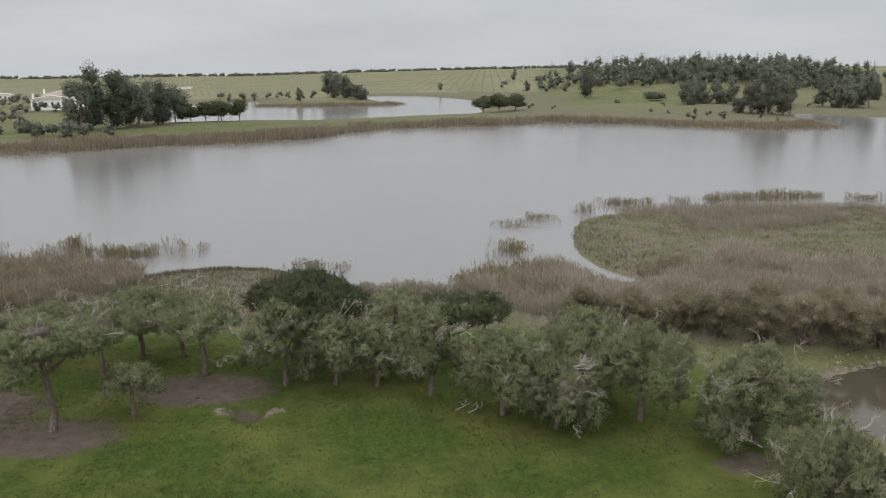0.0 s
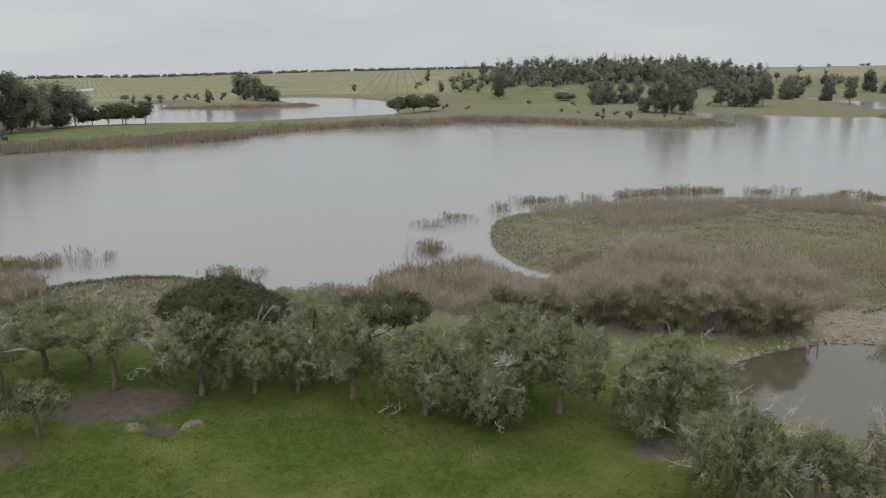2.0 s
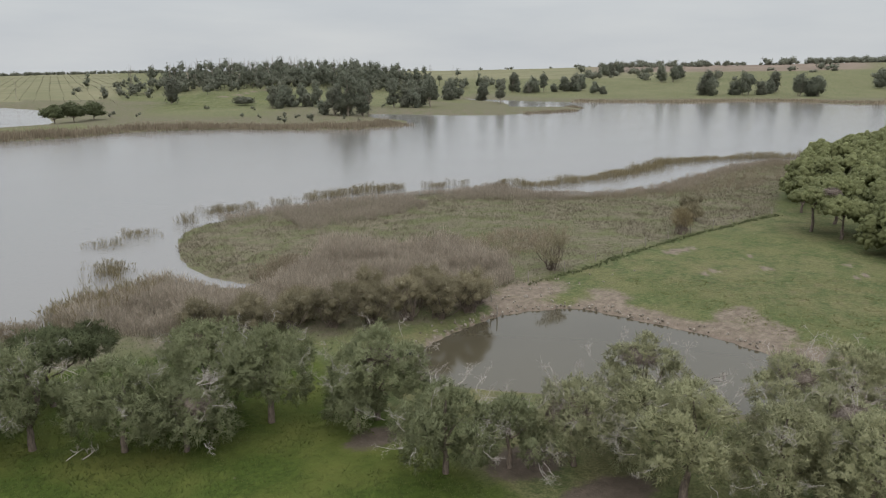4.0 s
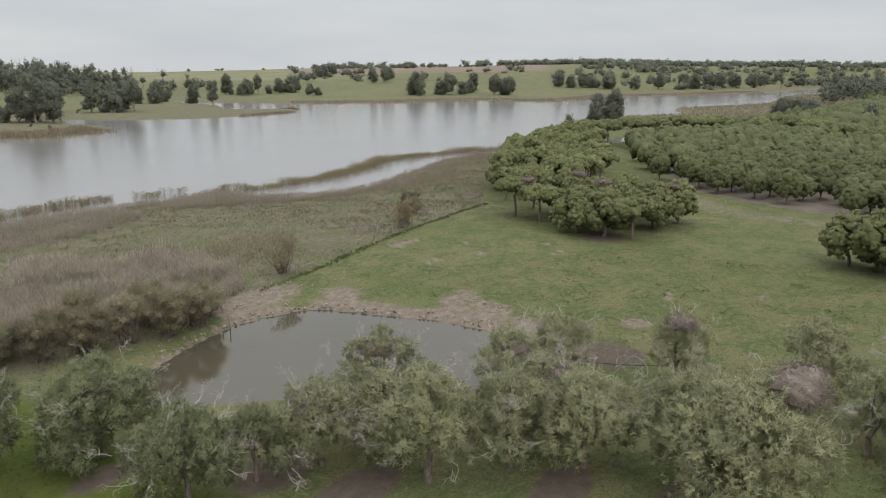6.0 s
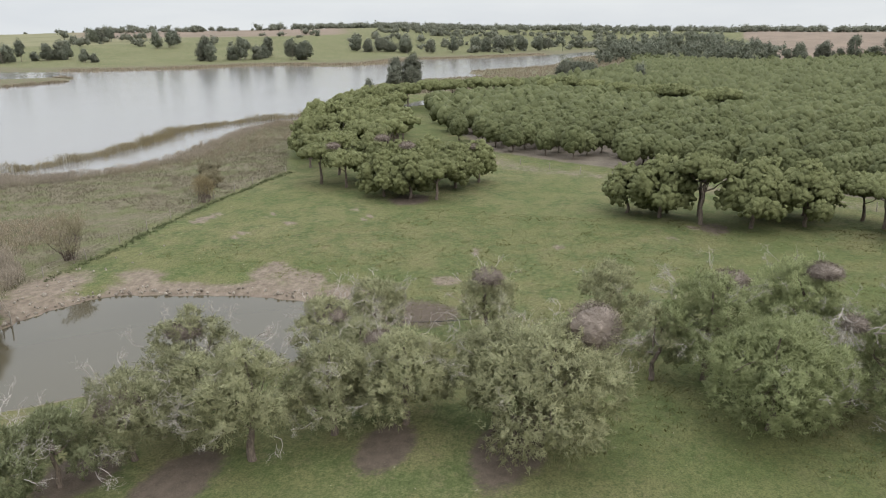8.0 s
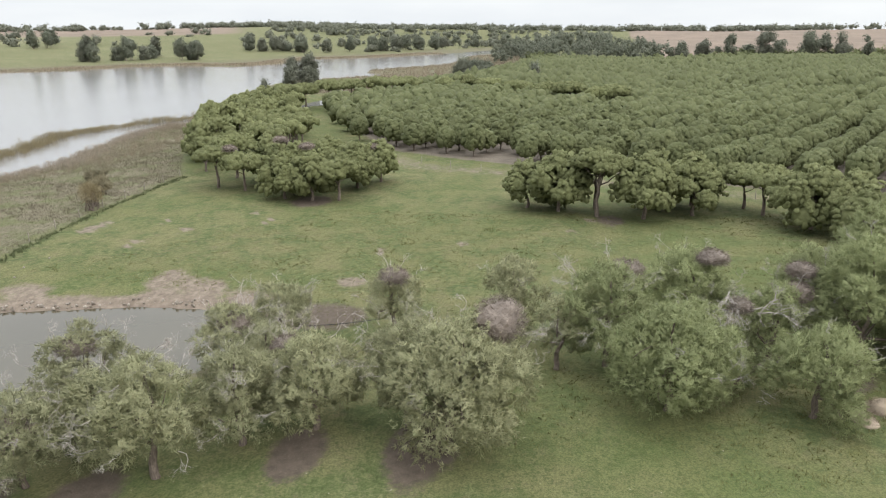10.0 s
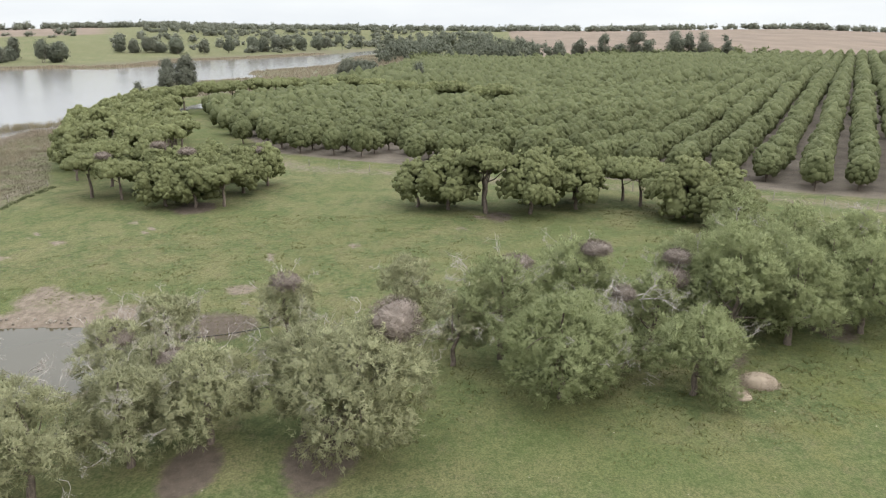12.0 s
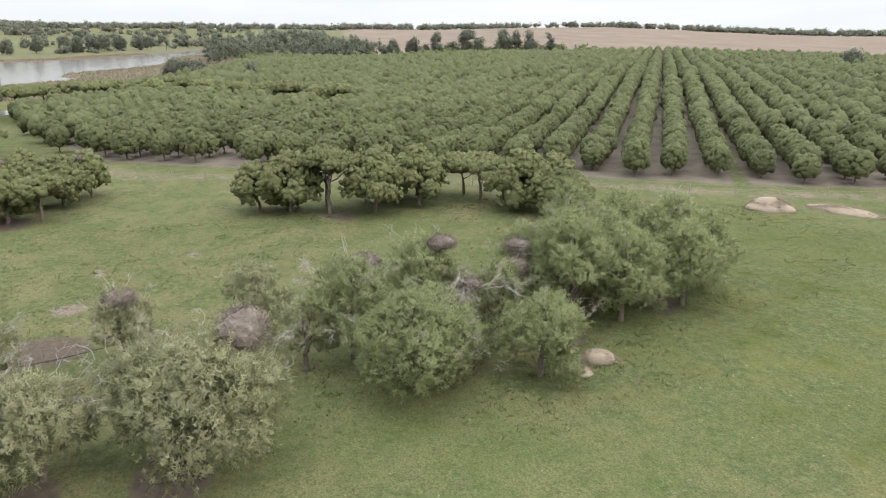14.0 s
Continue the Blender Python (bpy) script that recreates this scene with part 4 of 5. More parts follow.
def plume_reeds(name, rng, pts, tall, material, label, stem=0.034, count=7, gaps=-9.0):
    """Reeds with feathery heads: stems and broader plumes."""
    swell = rolling(pts[:, 0], pts[:, 1], 13) * 0.35 + rolling(pts[:, 0], pts[:, 1], 5) * 0.4
    pts, swell = pts[swell > gaps], swell[swell > gaps]
    z = terrain(pts[:, 0], pts[:, 1])
    z = np.maximum(z, LAKE_LEVEL - 0.1)
    at = np.repeat(np.column_stack([pts, z]), count, 0)
    n = len(at)
    at[:, :2] += rng.normal(size=(n, 2)) * 0.3
    ln = tall * np.repeat(rng.uniform(0.6, 1.15, len(pts)) * np.clip(0.85 + swell, 0.35, 1.45), count) * rng.uniform(0.75, 1.1, n)
    way = np.column_stack([rng.normal(size=(n, 2)) * 0.10, np.ones(n)])
    way /= np.linalg.norm(way, axis=1)[:, None]
    stems = spikes(rng, at, way, ln, stem)
    head = at + way * (ln * 0.72)[:, None]
    hw = way + np.column_stack([rng.normal(size=(n, 2)) * 0.35, np.zeros(n)])
    plumes = spikes(rng, head, hw, ln * 0.22, stem * 2.6)
    leaf_at = at + way * (ln * rng.uniform(0.2, 0.6, n))[:, None]
    lw = way * 0.6 + rng.normal(size=(n, 3)) * 0.5
    lf = spikes(rng, leaf_at, lw, ln * 0.25, stem * 1.3)
    return tagged(tri_mesh(name, *joined([stems, plumes, lf]), material), label, "reeds", kind="stuff")


rng = np.random.RandomState(21)
PINK_BED = [(9, 77), (14, 71), (24, 68.5), (36, 65), (48, 63.5), (56, 67), (60, 74), (60, 82), (50, 88), (43, 95), (38, 88), (30, 82), (24, 84), (20, 87), (11, 88), (7, 82)]
LEFT_BED = [(-74, 82), (-46, 74), (-35, 79), (-31, 87), (-33, 94), (-52, 98), (-74, 104)]
plume_reeds("reed_bed", rng, scatter(rng, PINK_BED, 7), 2.7, REED_PINK, "dense dry grey-pink reeds with feathery heads")
plume_reeds("reed_bed", rng, scatter(rng, LEFT_BED, 7), 2.5, REED, "dense dry straw-coloured reeds on the lake shore")
plume_reeds("reed_bed", rng, scatter(rng, [(6, 84), (9, 78), (19, 84), (21, 89), (12, 90)], 6), 2.6, REED_OCHRE, "brown reeds at the water's edge")
plume_reeds("reed_bed", rng, scatter(rng, [(31, 84), (36, 83), (40, 88), (36, 93), (31, 91)], 5), 1.8, REED, "pale clump of reeds on the marsh")
plume_reeds("reed_bed", rng, scatter(rng, [(46, 108), (58, 108), (74, 114), (76, 124), (62, 127), (48, 122)], 3), 1.7, REED_PINK, "grey-pink reed patch on the marshy cape")
plume_reeds("reed_bed", rng, scatter(rng, [(82, 118), (104, 106), (108, 112), (100, 124), (84, 126)], 2.5), 1.7, REED_PINK, "grey-pink reeds on the far end of the cape")
plume_reeds("reed_bed", rng, scatter(rng, [(58, 76), (70, 74), (78, 80), (72, 88), (60, 86)], 1.6), 1.4, REED, "thin dry reeds on the middle of the marsh")
plume_reeds("reed_bed", rng, scatter(rng, [(-8, 84), (-3, 82), (6, 80), (6, 84), (0, 86)], 5), 1.6, REED, "sparse brown reeds on the lake shore")

stand = []
for ex, ey, ax, ay, n in [(-50, 107, 3.5, 1.6, 60), (-48, 109, 1.6, 1.3, 60), (-39, 103.5, 6, 2.2, 330), (-32, 106, 0.8, 0.8, 12), (-28.5, 106, 0.9, 0.9, 14), (-11.5, 96, 2.2, 1.3, 70), (-7.5, 95, 1.1, 1.1, 20),
                          (16.5, 103, 2.4, 3.6, 130), (19, 120, 2.6, 2.2, 60), (25, 125, 2.6, 2.4, 70), (34, 131, 2.6, 1.6, 40), (43, 138.5, 4, 2.0, 190), (49, 140, 1.6, 1.4, 25), (94, 141, 3.4, 1.8, 110), (100, 139, 2.0, 1.2, 20),
                          (106, 132, 1.7, 1.9, 80), (-60, 106, 8, 1.2, 40)]:
    n = int(n * 0.6)
    stand.append(np.column_stack([rng.normal(size=n) * ax * 0.55 + ex, rng.normal(size=n) * ay * 0.55 + ey]))
plume_reeds("reed_clumps", rng, np.vstack(stand), 1.9, REED_OCHRE, "scattered ochre reed clumps standing in the lake")


def along(rng, line, n, wide, closed=False):
    p = smoothed(line, closed, 6)
    seg = np.linalg.norm(np.diff(p, axis=0), axis=1)
    s = np.concatenate([[0], np.cumsum(seg)])
    u = rng.uniform(0, s[-1], n)
    x, y = np.interp(u, s, p[:, 0]), np.interp(u, s, p[:, 1])
    k = np.clip(np.searchsorted(s, u) - 1, 0, len(seg) - 1)
    d = np.diff(p, axis=0)[k] / seg[k][:, None]
    o = rng.normal(size=n) * wide
    return np.column_stack([x - d[:, 1] * o, y + d[:, 0] * o])


STRIP = [(109, 130), (124, 129), (140, 130), (155, 133.5), (171, 139), (186, 139), (205, 134), (231, 121)]
plume_reeds("reed_strip", rng, along(rng, STRIP, 2100, 1.7), 1.8, REED_OCHRE, "long narrow strip of ochre reeds in the lake", gaps=-0.5)
plume_reeds("reed_strip", rng, along(rng, [(54, 139), (66, 142), (86, 143.5)], 420, 1.2), 1.7, REED_OCHRE, "thin line of reeds off the cape", gaps=-0.15)
plume_reeds("reed_fringe", rng, along(rng, [(40, 127), (60, 131), (83, 131), (99, 128), (103, 118), (107, 110), (132, 106), (157, 114), (189, 120), (225, 116)], 3000, 2.2), 1.5, REED_PINK, "brown reed fringe round the marshy cape", gaps=-0.3)
plume_reeds("reed_fringe", rng, scatter(rng, [(100, 108), (112, 98), (132, 92), (160, 96), (230, 113), (190, 122), (157, 116), (132, 108)], 0.8), 1.4, REED, "rough pale sedge beside the inlet")
far_belt = np.vstack([along(rng, [(x, y + 7) for x, y in FAR_SHORE], 7500, 4.0), along(rng, [(-115, 241), (-90, 254), (-58, 266), (-30, 296)], 2600, 4.5)])
far_belt = far_belt[distance_to(LAKE_LINE, far_belt[:, 0], far_belt[:, 1]) > -2.5]
blades("reed_belt", rng, far_belt, 2.6, 0.30, 4, 0.6, 0.12, REED, "broad belt of dry brown reeds on the far shore", "reeds", LAKE_LEVEL - 0.1)
isle = along(rng, [(-90, 492), (-60, 486), (-37, 490), (-10, 502), (0, 516)], 1500, 3.0)
blades("reed_belt", rng, isle, 2.2, 0.4, 4, 0.8, 0.12, REED, "dry reeds round the upper pool's spit", "reeds", LAKE_LEVEL - 0.1)
spit = np.vstack([along(rng, [(370, 383), (376, 386)], 120, 2.5), along(rng, [(300, 351), (347, 356)], 300, 1.0), along(rng, [(150, 308), (190, 316)], 700, 5)])
blades("reed_belt", rng, spit, 1.8, 0.4, 4, 0.8, 0.12, REED, "low dry reeds along the grassy spit", "reeds", LAKE_LEVEL - 0.1)
north = along(rng, [(445, 458), (505, 400), (572, 383), (604, 345), (600, 308), (655, 292), (760, 308), (850, 255), (1000, 208)], 5000, 6)
blades("reed_belt", rng, north, 1.6, 0.8, 3, 2.0, 0.2, REED, "brown rushes along the distant shore", "reeds", LAKE_LEVEL - 0.1)
fm = scatter(rng, FAR_MARSH, 0.11)
fm = fm[distance_to(LAKE_LINE, fm[:, 0], fm[:, 1]) > -1]
blades("reed_belt", rng, fm, 1.5, 0.7, 3, 1.0, 0.2, REED, "brown rushes on the far marsh", "reeds", LAKE_LEVEL - 0.1)

sedge = scatter(rng, MARSH, 3.4)
sedge = sedge[lake_distance(sedge[:, 0], sedge[:, 1]) > 0.3]
low = rolling(sedge[:, 0], sedge[:, 1], 18) + rolling(sedge[:, 0], sedge[:, 1], 60) > -0.42 + 0.25 * smooth01((sedge[:, 0] - 70) / 40)
blades("marsh_grass", rng, sedge[low], 0.5, 0.05, 5, 0.3, 0.5, MARSH_TUFT, "rough dry marsh grass on the cape", "grass")
blades("marsh_grass", rng, sedge[~low], 0.3, 0.05, 4, 0.3, 0.5, MARSH_GREEN, "green tussocks between the dry marsh grass", "grass")
shore_grass = along(rng, [(-34, 92), (-28, 94), (-20, 95), (-14, 92), (-5, 84)], 900, 1.0)
blades("marsh_grass", rng, shore_grass, 0.5, 0.08, 5, 0.2, 0.4, MARSH_TUFT, "dry grass along the near shore", "grass")
bank = scatter(rng, [(-60, 76), (-30, 70), (-10, 68), (8, 67), (8, 78), (-5, 83), (-16, 92), (-34, 91)], 2.2)
blades("marsh_grass", rng, bank, 0.5, 0.08, 5, 0.2, 0.45, MARSH_TUFT, "dry grass on the low shore bank", "grass")

GREENS = [[(-34, 36), (-14, 30), (24, 28), (26, 40), (20, 60), (-6, 64), (-30, 64)], [(34, 2), (46, -30), (78, -70), (98, -60), (108, -30), (100, 36), (66, 60), (64, 30), (46, 14)]]
turf = scatter(rng, GREENS[0], 9)
d_soil = np.min([np.hypot(turf[:, 0] - a, turf[:, 1] - b) for a, b in ((-15, 54), (-24, 45), (-33, 52), (40, 10), (38, 17), (22, 41))], axis=0)
turf = turf[d_soil > 4]
blades("meadow_grass", rng, turf, 0.17, 0.06, 3, 0.12, 0.55, GRASS_BLADE, "short lush green meadow grass", "grass")
turf = scatter(rng, GREENS[1], 4)
turf = turf[(np.hypot(turf[:, 0] - 40, turf[:, 1] - 10) > 5) & (np.hypot(turf[:, 0] - 38, turf[:, 1] - 17) > 4)]
blades("meadow_grass", rng, turf, 0.15, 0.06, 3, 0.14, 0.7, PALE_GRASS, "short yellowish meadow grass", "grass")
for zone, mat, lab in ((GREENS[0], GRASS_BLADE, "dark lush weed tussocks in the meadow"), (GREENS[1], PALE_GRASS, "low weed tussocks in the pale meadow")):
    weeds = scatter(rng, zone, 0.55)
    weeds = weeds[rolling(weeds[:, 0], weeds[:, 1], 11) > -0.1]
    blades("weed_tussocks", rng, weeds, 0.24, 0.09, 7, 0.2, 0.8, mat, lab, "weeds")


# ---- tamarisk scrub beside the pond ----
def scrub(x, y, h, r, seed, material=None, label="olive-brown tamarisk bush with dense fine twigs", open_=False):
    rng = np.random.RandomState(seed)
    ob = thing("tamarisk_bush", x, y, height(x, y) - 0.05, 0, label, "bush", "scrub beside the pond")
    n = int(10 + r * r * 2.2)
    d = rng.normal(size=(n, 3))
    d /= np.linalg.norm(d, axis=1)[:, None]
    c = d * np.array([r * 0.78, r * 0.78, h * 0.4]) * rng.uniform(0.5, 1, (n, 1)) + np.array([0, 0, h * 0.52])
    size = rng.uniform(0.55, 0.95, n) * min(r * 0.5, 1.0)
    wood = [limb(rng, rng.normal(size=3) * np.array([0.3, 0.3, 0]), q, 0.07, 0.02, 0.12, 5, 4) for q in c]
    tri_mesh("woody_base", *joined(wood), BARK, ob, True)
    tri_mesh("foliage", *puffs(rng, c, size, 14 if open_ else 36, 0.7 if open_ else 0.5, 0.04, 1.0, hull=0.12 if open_ else 0.5), material or TAMARISK, ob)
    return ob


for k, (bx, by, bh, br) in enumerate([(18.5, 69.5, 2.8, 2.0), (22.5, 67.6, 3.0, 2.0), (26.5, 65.4, 3.2, 2.2), (30, 63.6, 3.6, 2.3), (33.8, 62.6, 3.8, 2.4), (37.4, 61.6, 4.0, 2.4), (40.8, 60.6, 4.2, 2.5), (44.4, 60.8, 4.0, 2.4), (47, 62.4, 3.2, 2.0), (35, 66, 4.0, 2.6), (42, 65, 4.0, 2.6),
                                     (28, 67.5, 3.2, 2.2), (62.5, 67.6, 4.4, 2.3)]):
    scrub(bx, by, bh * 1.25, br * 1.15, 300 + k, open_=bx > 60)
ORANGE = leaf_material("russet_twigs", (0.16, 0.128, 0.07), (0.32, 0.258, 0.15))
scrub(93, 71.6, 4.0, 1.8, 330, ORANGE, "russet-brown leafless bush on the field bank", True)
scrub(96, 73, 4.4, 2.0, 331, ORANGE, "russet-brown leafless bush on the field bank", True)
scrub(104, 78, 2.6, 2.4, 332, TAMARISK)
scrub(112, 84, 2.6, 2.6, 333, TAMARISK)


# ---- fences ----
def fence(name, line, step, tall, label):
    """Split posts and two wires along a plan line."""
    fen = thing(name, line[0][0], line[0][1], height(*line[0]), 0, label, "fence")
    p = smoothed(line, False, 6)
    seg = np.linalg.norm(np.diff(p, axis=0), axis=1)
    s = np.concatenate([[0], np.cumsum(seg)])
    rng = np.random.RandomState(int(line[0][0] * 7) % 999)
    origin = np.array(fen.location)
    tops = []
    post = None
    for u in np.arange(0, s[-1], step):
        x, y = float(np.interp(u, s, p[:, 0])), float(np.interp(u, s, p[:, 1]))
        z = height(x, y)
        m = pose(x - origin[0], y - origin[1], z - origin[2] - 0.25, rng.uniform(-5, 5), rng.uniform(-5, 5), rng.uniform(0, 360))
        if post is None:
            pv, pf = tube([(0, 0, 0), (0.02, 0, tall * 0.6), (0, 0.02, tall + 0.25), (0, 0.02, tall + 0.27)], [0.075, 0.07, 0.06, 0.01], 6)
            post = tri_mesh("post", pv, pf, POST_WOOD, fen, True)
        else:
            post = post.copy()
            scene.collection.objects.link(post)
            post.parent = fen
        post.matrix_basis = m
        tops.append((x - origin[0], y - origin[1], z - origin[2]))
    tops = np.array(tops)
    for f in (0.55, 0.92):
        tri_mesh("wire", *tube(tops + np.array([0, 0, tall * f]), np.full(len(tops), 0.012), 3), POST_WOOD, fen)
    return fen


fence("field_fence", [(50.5, 65.5), (58, 65.5), (68, 66.5), (92, 71), (122, 74)], 6.5, 1.3, "old wooden post and wire fence on the field bank")
fence("orchard_fence", [(142, 33), (135.5, 19), (127, 2), (119, -26), (111, -48), (102, -75), (92, -105)], 7.0, 1.4, "wooden post and wire fence beside the orchard track")
fence("pond_fence", [(47, 58.9), (50.5, 65.5)], 3.4, 1.6, "two leaning wooden posts beside the pond")
hedge = along(rng, [(56, 64.5), (68, 65.4), (92, 69.8), (121, 72.5)], 700, 0.35)
blades("bank_hedge", rng, hedge, 0.42, 0.10, 4, 0.15, 0.5, NEEDLES_DARK, "low dark green growth on the field bank", "hedge")


# ---- stony pond banks ----
def stones():
    rng = np.random.RandomState(55)
    bank = thing("stony_bank", 46, 60, height(46, 60), 0, "pale stones strewn along the pond bank", "stones")
    origin = np.array(bank.location)
    kinds = []
    for _ in range(5):
        v, f = ICO1
        kinds.append((v * rng.uniform(0.6, 1.0, 3) * (1 + rng.normal(size=(len(v), 1)) * 0.12), f))
    first = [None] * 5
    line = POND_LINE
    spots = []
    while len(spots) < 280:
        k = rng.randint(len(line))
        q = line[k] + rng.normal(size=2) * 0.9
        d = float(distance_to(line, [q[0]], [q[1]])[0])
        if 0.15 < d < 4.0 and q[0] + q[1] > 80 and rng.rand() < math.exp(-d / 1.5):
            spots.append(q)
        elif rng.rand() < 0.05:
            spots.append(np.array([57, 62.5]) + rng.normal(size=2) * np.array([4, 2.2]))
    for i, q in enumerate(spots):
        s = rng.uniform(0.07, 0.21) * (1.7 if rng.rand() < 0.08 else 1)
        k = i % 5
        if first[k] is None:
            ob = first[k] = tri_mesh("stone", *kinds[k], STONE, bank)
        else:
            ob = first[k].copy()
            scene.collection.objects.link(ob)
        ob.matrix_basis = pose(q[0] - origin[0], q[1] - origin[1], height(*q) - origin[2] + s * 0.2, *rng.uniform(0, 360, 3)) @ Matrix.Scale(s, 4)


stones()
culvert = thing("culvert_pipe", 33.6, 55.0, -0.75, 0, "dark open end of a culvert pipe at the pond", "pipe")
tri_mesh("pipe", *tube([(-0.6, 0.6, 0.05), (0.3, -0.3, 0)], [0.28, 0.28], 14), Nodes("dark_iron", 0.6, 0.4).colour((0.03, 0.03, 0.03)).mat, culvert, True)
hose = thing("black_hose", 58, 27, height(58, 27), 0, "thin black hose lying across the grass", "hose")
hz = height(58, 27)
hp = smoothed([(58, 27), (57.6, 24), (58.4, 21), (60, 18)], False, 8)
tri_mesh("hose_run", *tube(np.column_stack([hp - [58, 27], terrain(hp[:, 0], hp[:, 1]) - hz + 0.03]), np.full(len(hp), 0.032), 6), Nodes("black_rubber", 0.5, 0.4).colour((0.025, 0.025, 0.025)).mat, hose, True)


# ---- straw heaps ----
def straw_heap(x, y, rx, ry, h, seed, label):
    rng = np.random.RandomState(seed)
    ob = thing("straw_heap", x, y, height(x, y), rng.uniform(0, 90), label, "straw heap", "straw heaps on the meadow")
    v, f = ICO3
    core = v * np.array([rx, ry, h]) * (lumps(rng, v, 9, 0.22) * (1 + rng.normal(size=len(v)) * 0.03))[:, None]
    core[:, :2] *= (1.15 - 0.35 * np.clip(v[:, 2:], 0, 1))
    core[:, 2] = np.maximum(core[:, 2], -0.1)
    tri_mesh("straw_mound", core, f, STRAW, ob, True)
    n = int(1100 * rx * ry)
    d = rng.normal(size=(n, 3))
    d[:, 2] = np.abs(d[:, 2])
    d /= np.linalg.norm(d, axis=1)[:, None]
    way = rng.normal(size=(n, 3)) * np.array([1, 1, 0.6])
    way /= np.linalg.norm(way, axis=1)[:, None]
    tri_mesh("loose_straw", *spikes(rng, d * np.array([rx, ry, h]) * np.column_stack([1.17 - 0.36 * d[:, 2], 1.17 - 0.36 * d[:, 2], np.ones(n)]), way, rng.uniform(0.2, 0.5, n), 0.03), STRAW, ob)


straw_heap(50.6, -21.0, 1.3, 1.0, 0.8, 61, "rounded heap of pale straw beside a pine")
straw_heap(49.0, -19.0, 1.0, 0.7, 0.4, 62, "low spread heap of pale straw")
straw_heap(94, -64, 3.0, 2.2, 1.6, 63, "pale straw heap beside the track")
straw_heap(90.5, -73, 4.6, 1.7, 0.85, 64, "low long heap of pale straw beside the track")


# ---- trees farther off ----
def eucalypt(name, x, y, h, r, seed, material=None, label="", category="tree", group="", bark=None, stems=1, clear=0.28, round_top=False):
    """A tall broadleaf tree: pale trunk, forked limbs, ragged leaf masses with gaps."""
    rng = np.random.RandomState(seed)
    tree = thing(name, x, y, height(x, y) - 0.15, 0, label, category, group)
    n = int(11 + r * 0.9)
    r = r * 1.12
    lev = rng.uniform(0, 1, n) ** 1.15
    ang = rng.uniform(0, 6.28, n) + np.arange(n) * 2.4
    prof = np.sin(np.clip(lev * 0.72 + 0.24, 0, 1) * math.pi) ** 0.5
    rad = r * 0.64 * prof * rng.uniform(0.2, 1.0, n)
    cz = h * clear + (h * (1 - clear) - r * 0.4) * lev
    size = r * rng.uniform(0.26, 0.44, n)
    cz = np.maximum(cz, size * 0.7)
    c = np.stack([np.cos(ang) * rad, np.sin(ang) * rad, cz], 1)
    tr = h * 0.016 + 0.08
    wood = []
    for s in range(stems):
        off = rng.normal(size=3) * np.array([r * 0.25, r * 0.25, 0]) if s else np.zeros(3)
        top = np.array([off[0] * 1.6, off[1] * 1.6, h * 0.8])
        wood.append(limb(rng, off, top, tr, tr * 0.25, 0.05, 7, 6))
        for k in range(s, n, stems):
            st = off + (top - off) * np.clip(cz[k] / h - 0.15, 0.15, 0.9)
            wood.append(limb(rng, st, c[k], tr * 0.4, tr * 0.1, 0.1, 4, 4))
    tri_mesh("trunk", *joined(wood), bark or PALE_BARK, tree, True)
    leaf = 0.26 + math.hypot(x, y) * 0.0009
    v, f, nrm = leafy(rng, c, size, leaf, 1.15 if not round_top else 0.75, 0.75)
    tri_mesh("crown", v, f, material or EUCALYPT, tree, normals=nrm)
    return tree


GROVE = [(-121, 290, 17.5, 5.4), (-118, 296, 21.0, 6.8), (-112, 304, 20.2, 6.6), (-106, 312, 22.5, 7.4), (-113, 322, 18, 6), (-102, 324, 15.5, 6.0), (-98, 336, 14.0, 6.4), (-140, 288, 4.2, 3.6), (-147, 281, 3.4, 3.0)]
for k, (x, y, h, r) in enumerate(GROVE):
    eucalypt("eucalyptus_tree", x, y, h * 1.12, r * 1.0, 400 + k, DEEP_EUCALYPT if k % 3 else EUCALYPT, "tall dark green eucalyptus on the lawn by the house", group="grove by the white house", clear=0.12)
for k, (x, y, h, r) in enumerate([(-92, 338, 8.6, 4.6), (-86, 340, 9.2, 5.0), (-79, 341, 9.8, 5.4), (-72, 345, 10.2, 5.0), (-82, 347, 9.6, 5.0), (46.4, 401.5, 9.2, 5.6), (55.4, 405.4, 10.6, 6.2), (66.4, 416, 9.6, 6.4)]):
    stone_far = eucalypt("umbrella_pine", x, y, h, r, 420 + k, NEEDLES_DARK, "dark green umbrella pine on the lake's dam", group="umbrella pines on the far shore", bark=BARK, clear=0.34, round_top=True)
for k, (x, y, h, r) in enumerate([(-52, 572, 18.4, 6.5), (-45, 562, 18.0, 6.5), (-39, 552, 17.0, 6.0), (-34, 546, 14, 5.5), (-29, 541, 12.1, 5.0), (-24, 538, 9.0, 4.0), (-66, 510, 10, 3.0)]):
    eucalypt("eucalyptus_tree", x, y, h, r, 440 + k, None, "dark leaning eucalyptus on the upper pool's spit", group="trees on the spit", clear=0.15)
eucalypt("holm_oak", 138, 545, 18.4, 7.2, 460, OLIVE_LEAF, "single round dark oak on the far green field", group="field trees", clear=0.12)
eucalypt("holm_oak", 177, 504, 6.2, 6.6, 461, OLIVE_LEAF, "low spreading dark oak on the far green field", group="field trees", clear=0.4, round_top=True, bark=BARK)

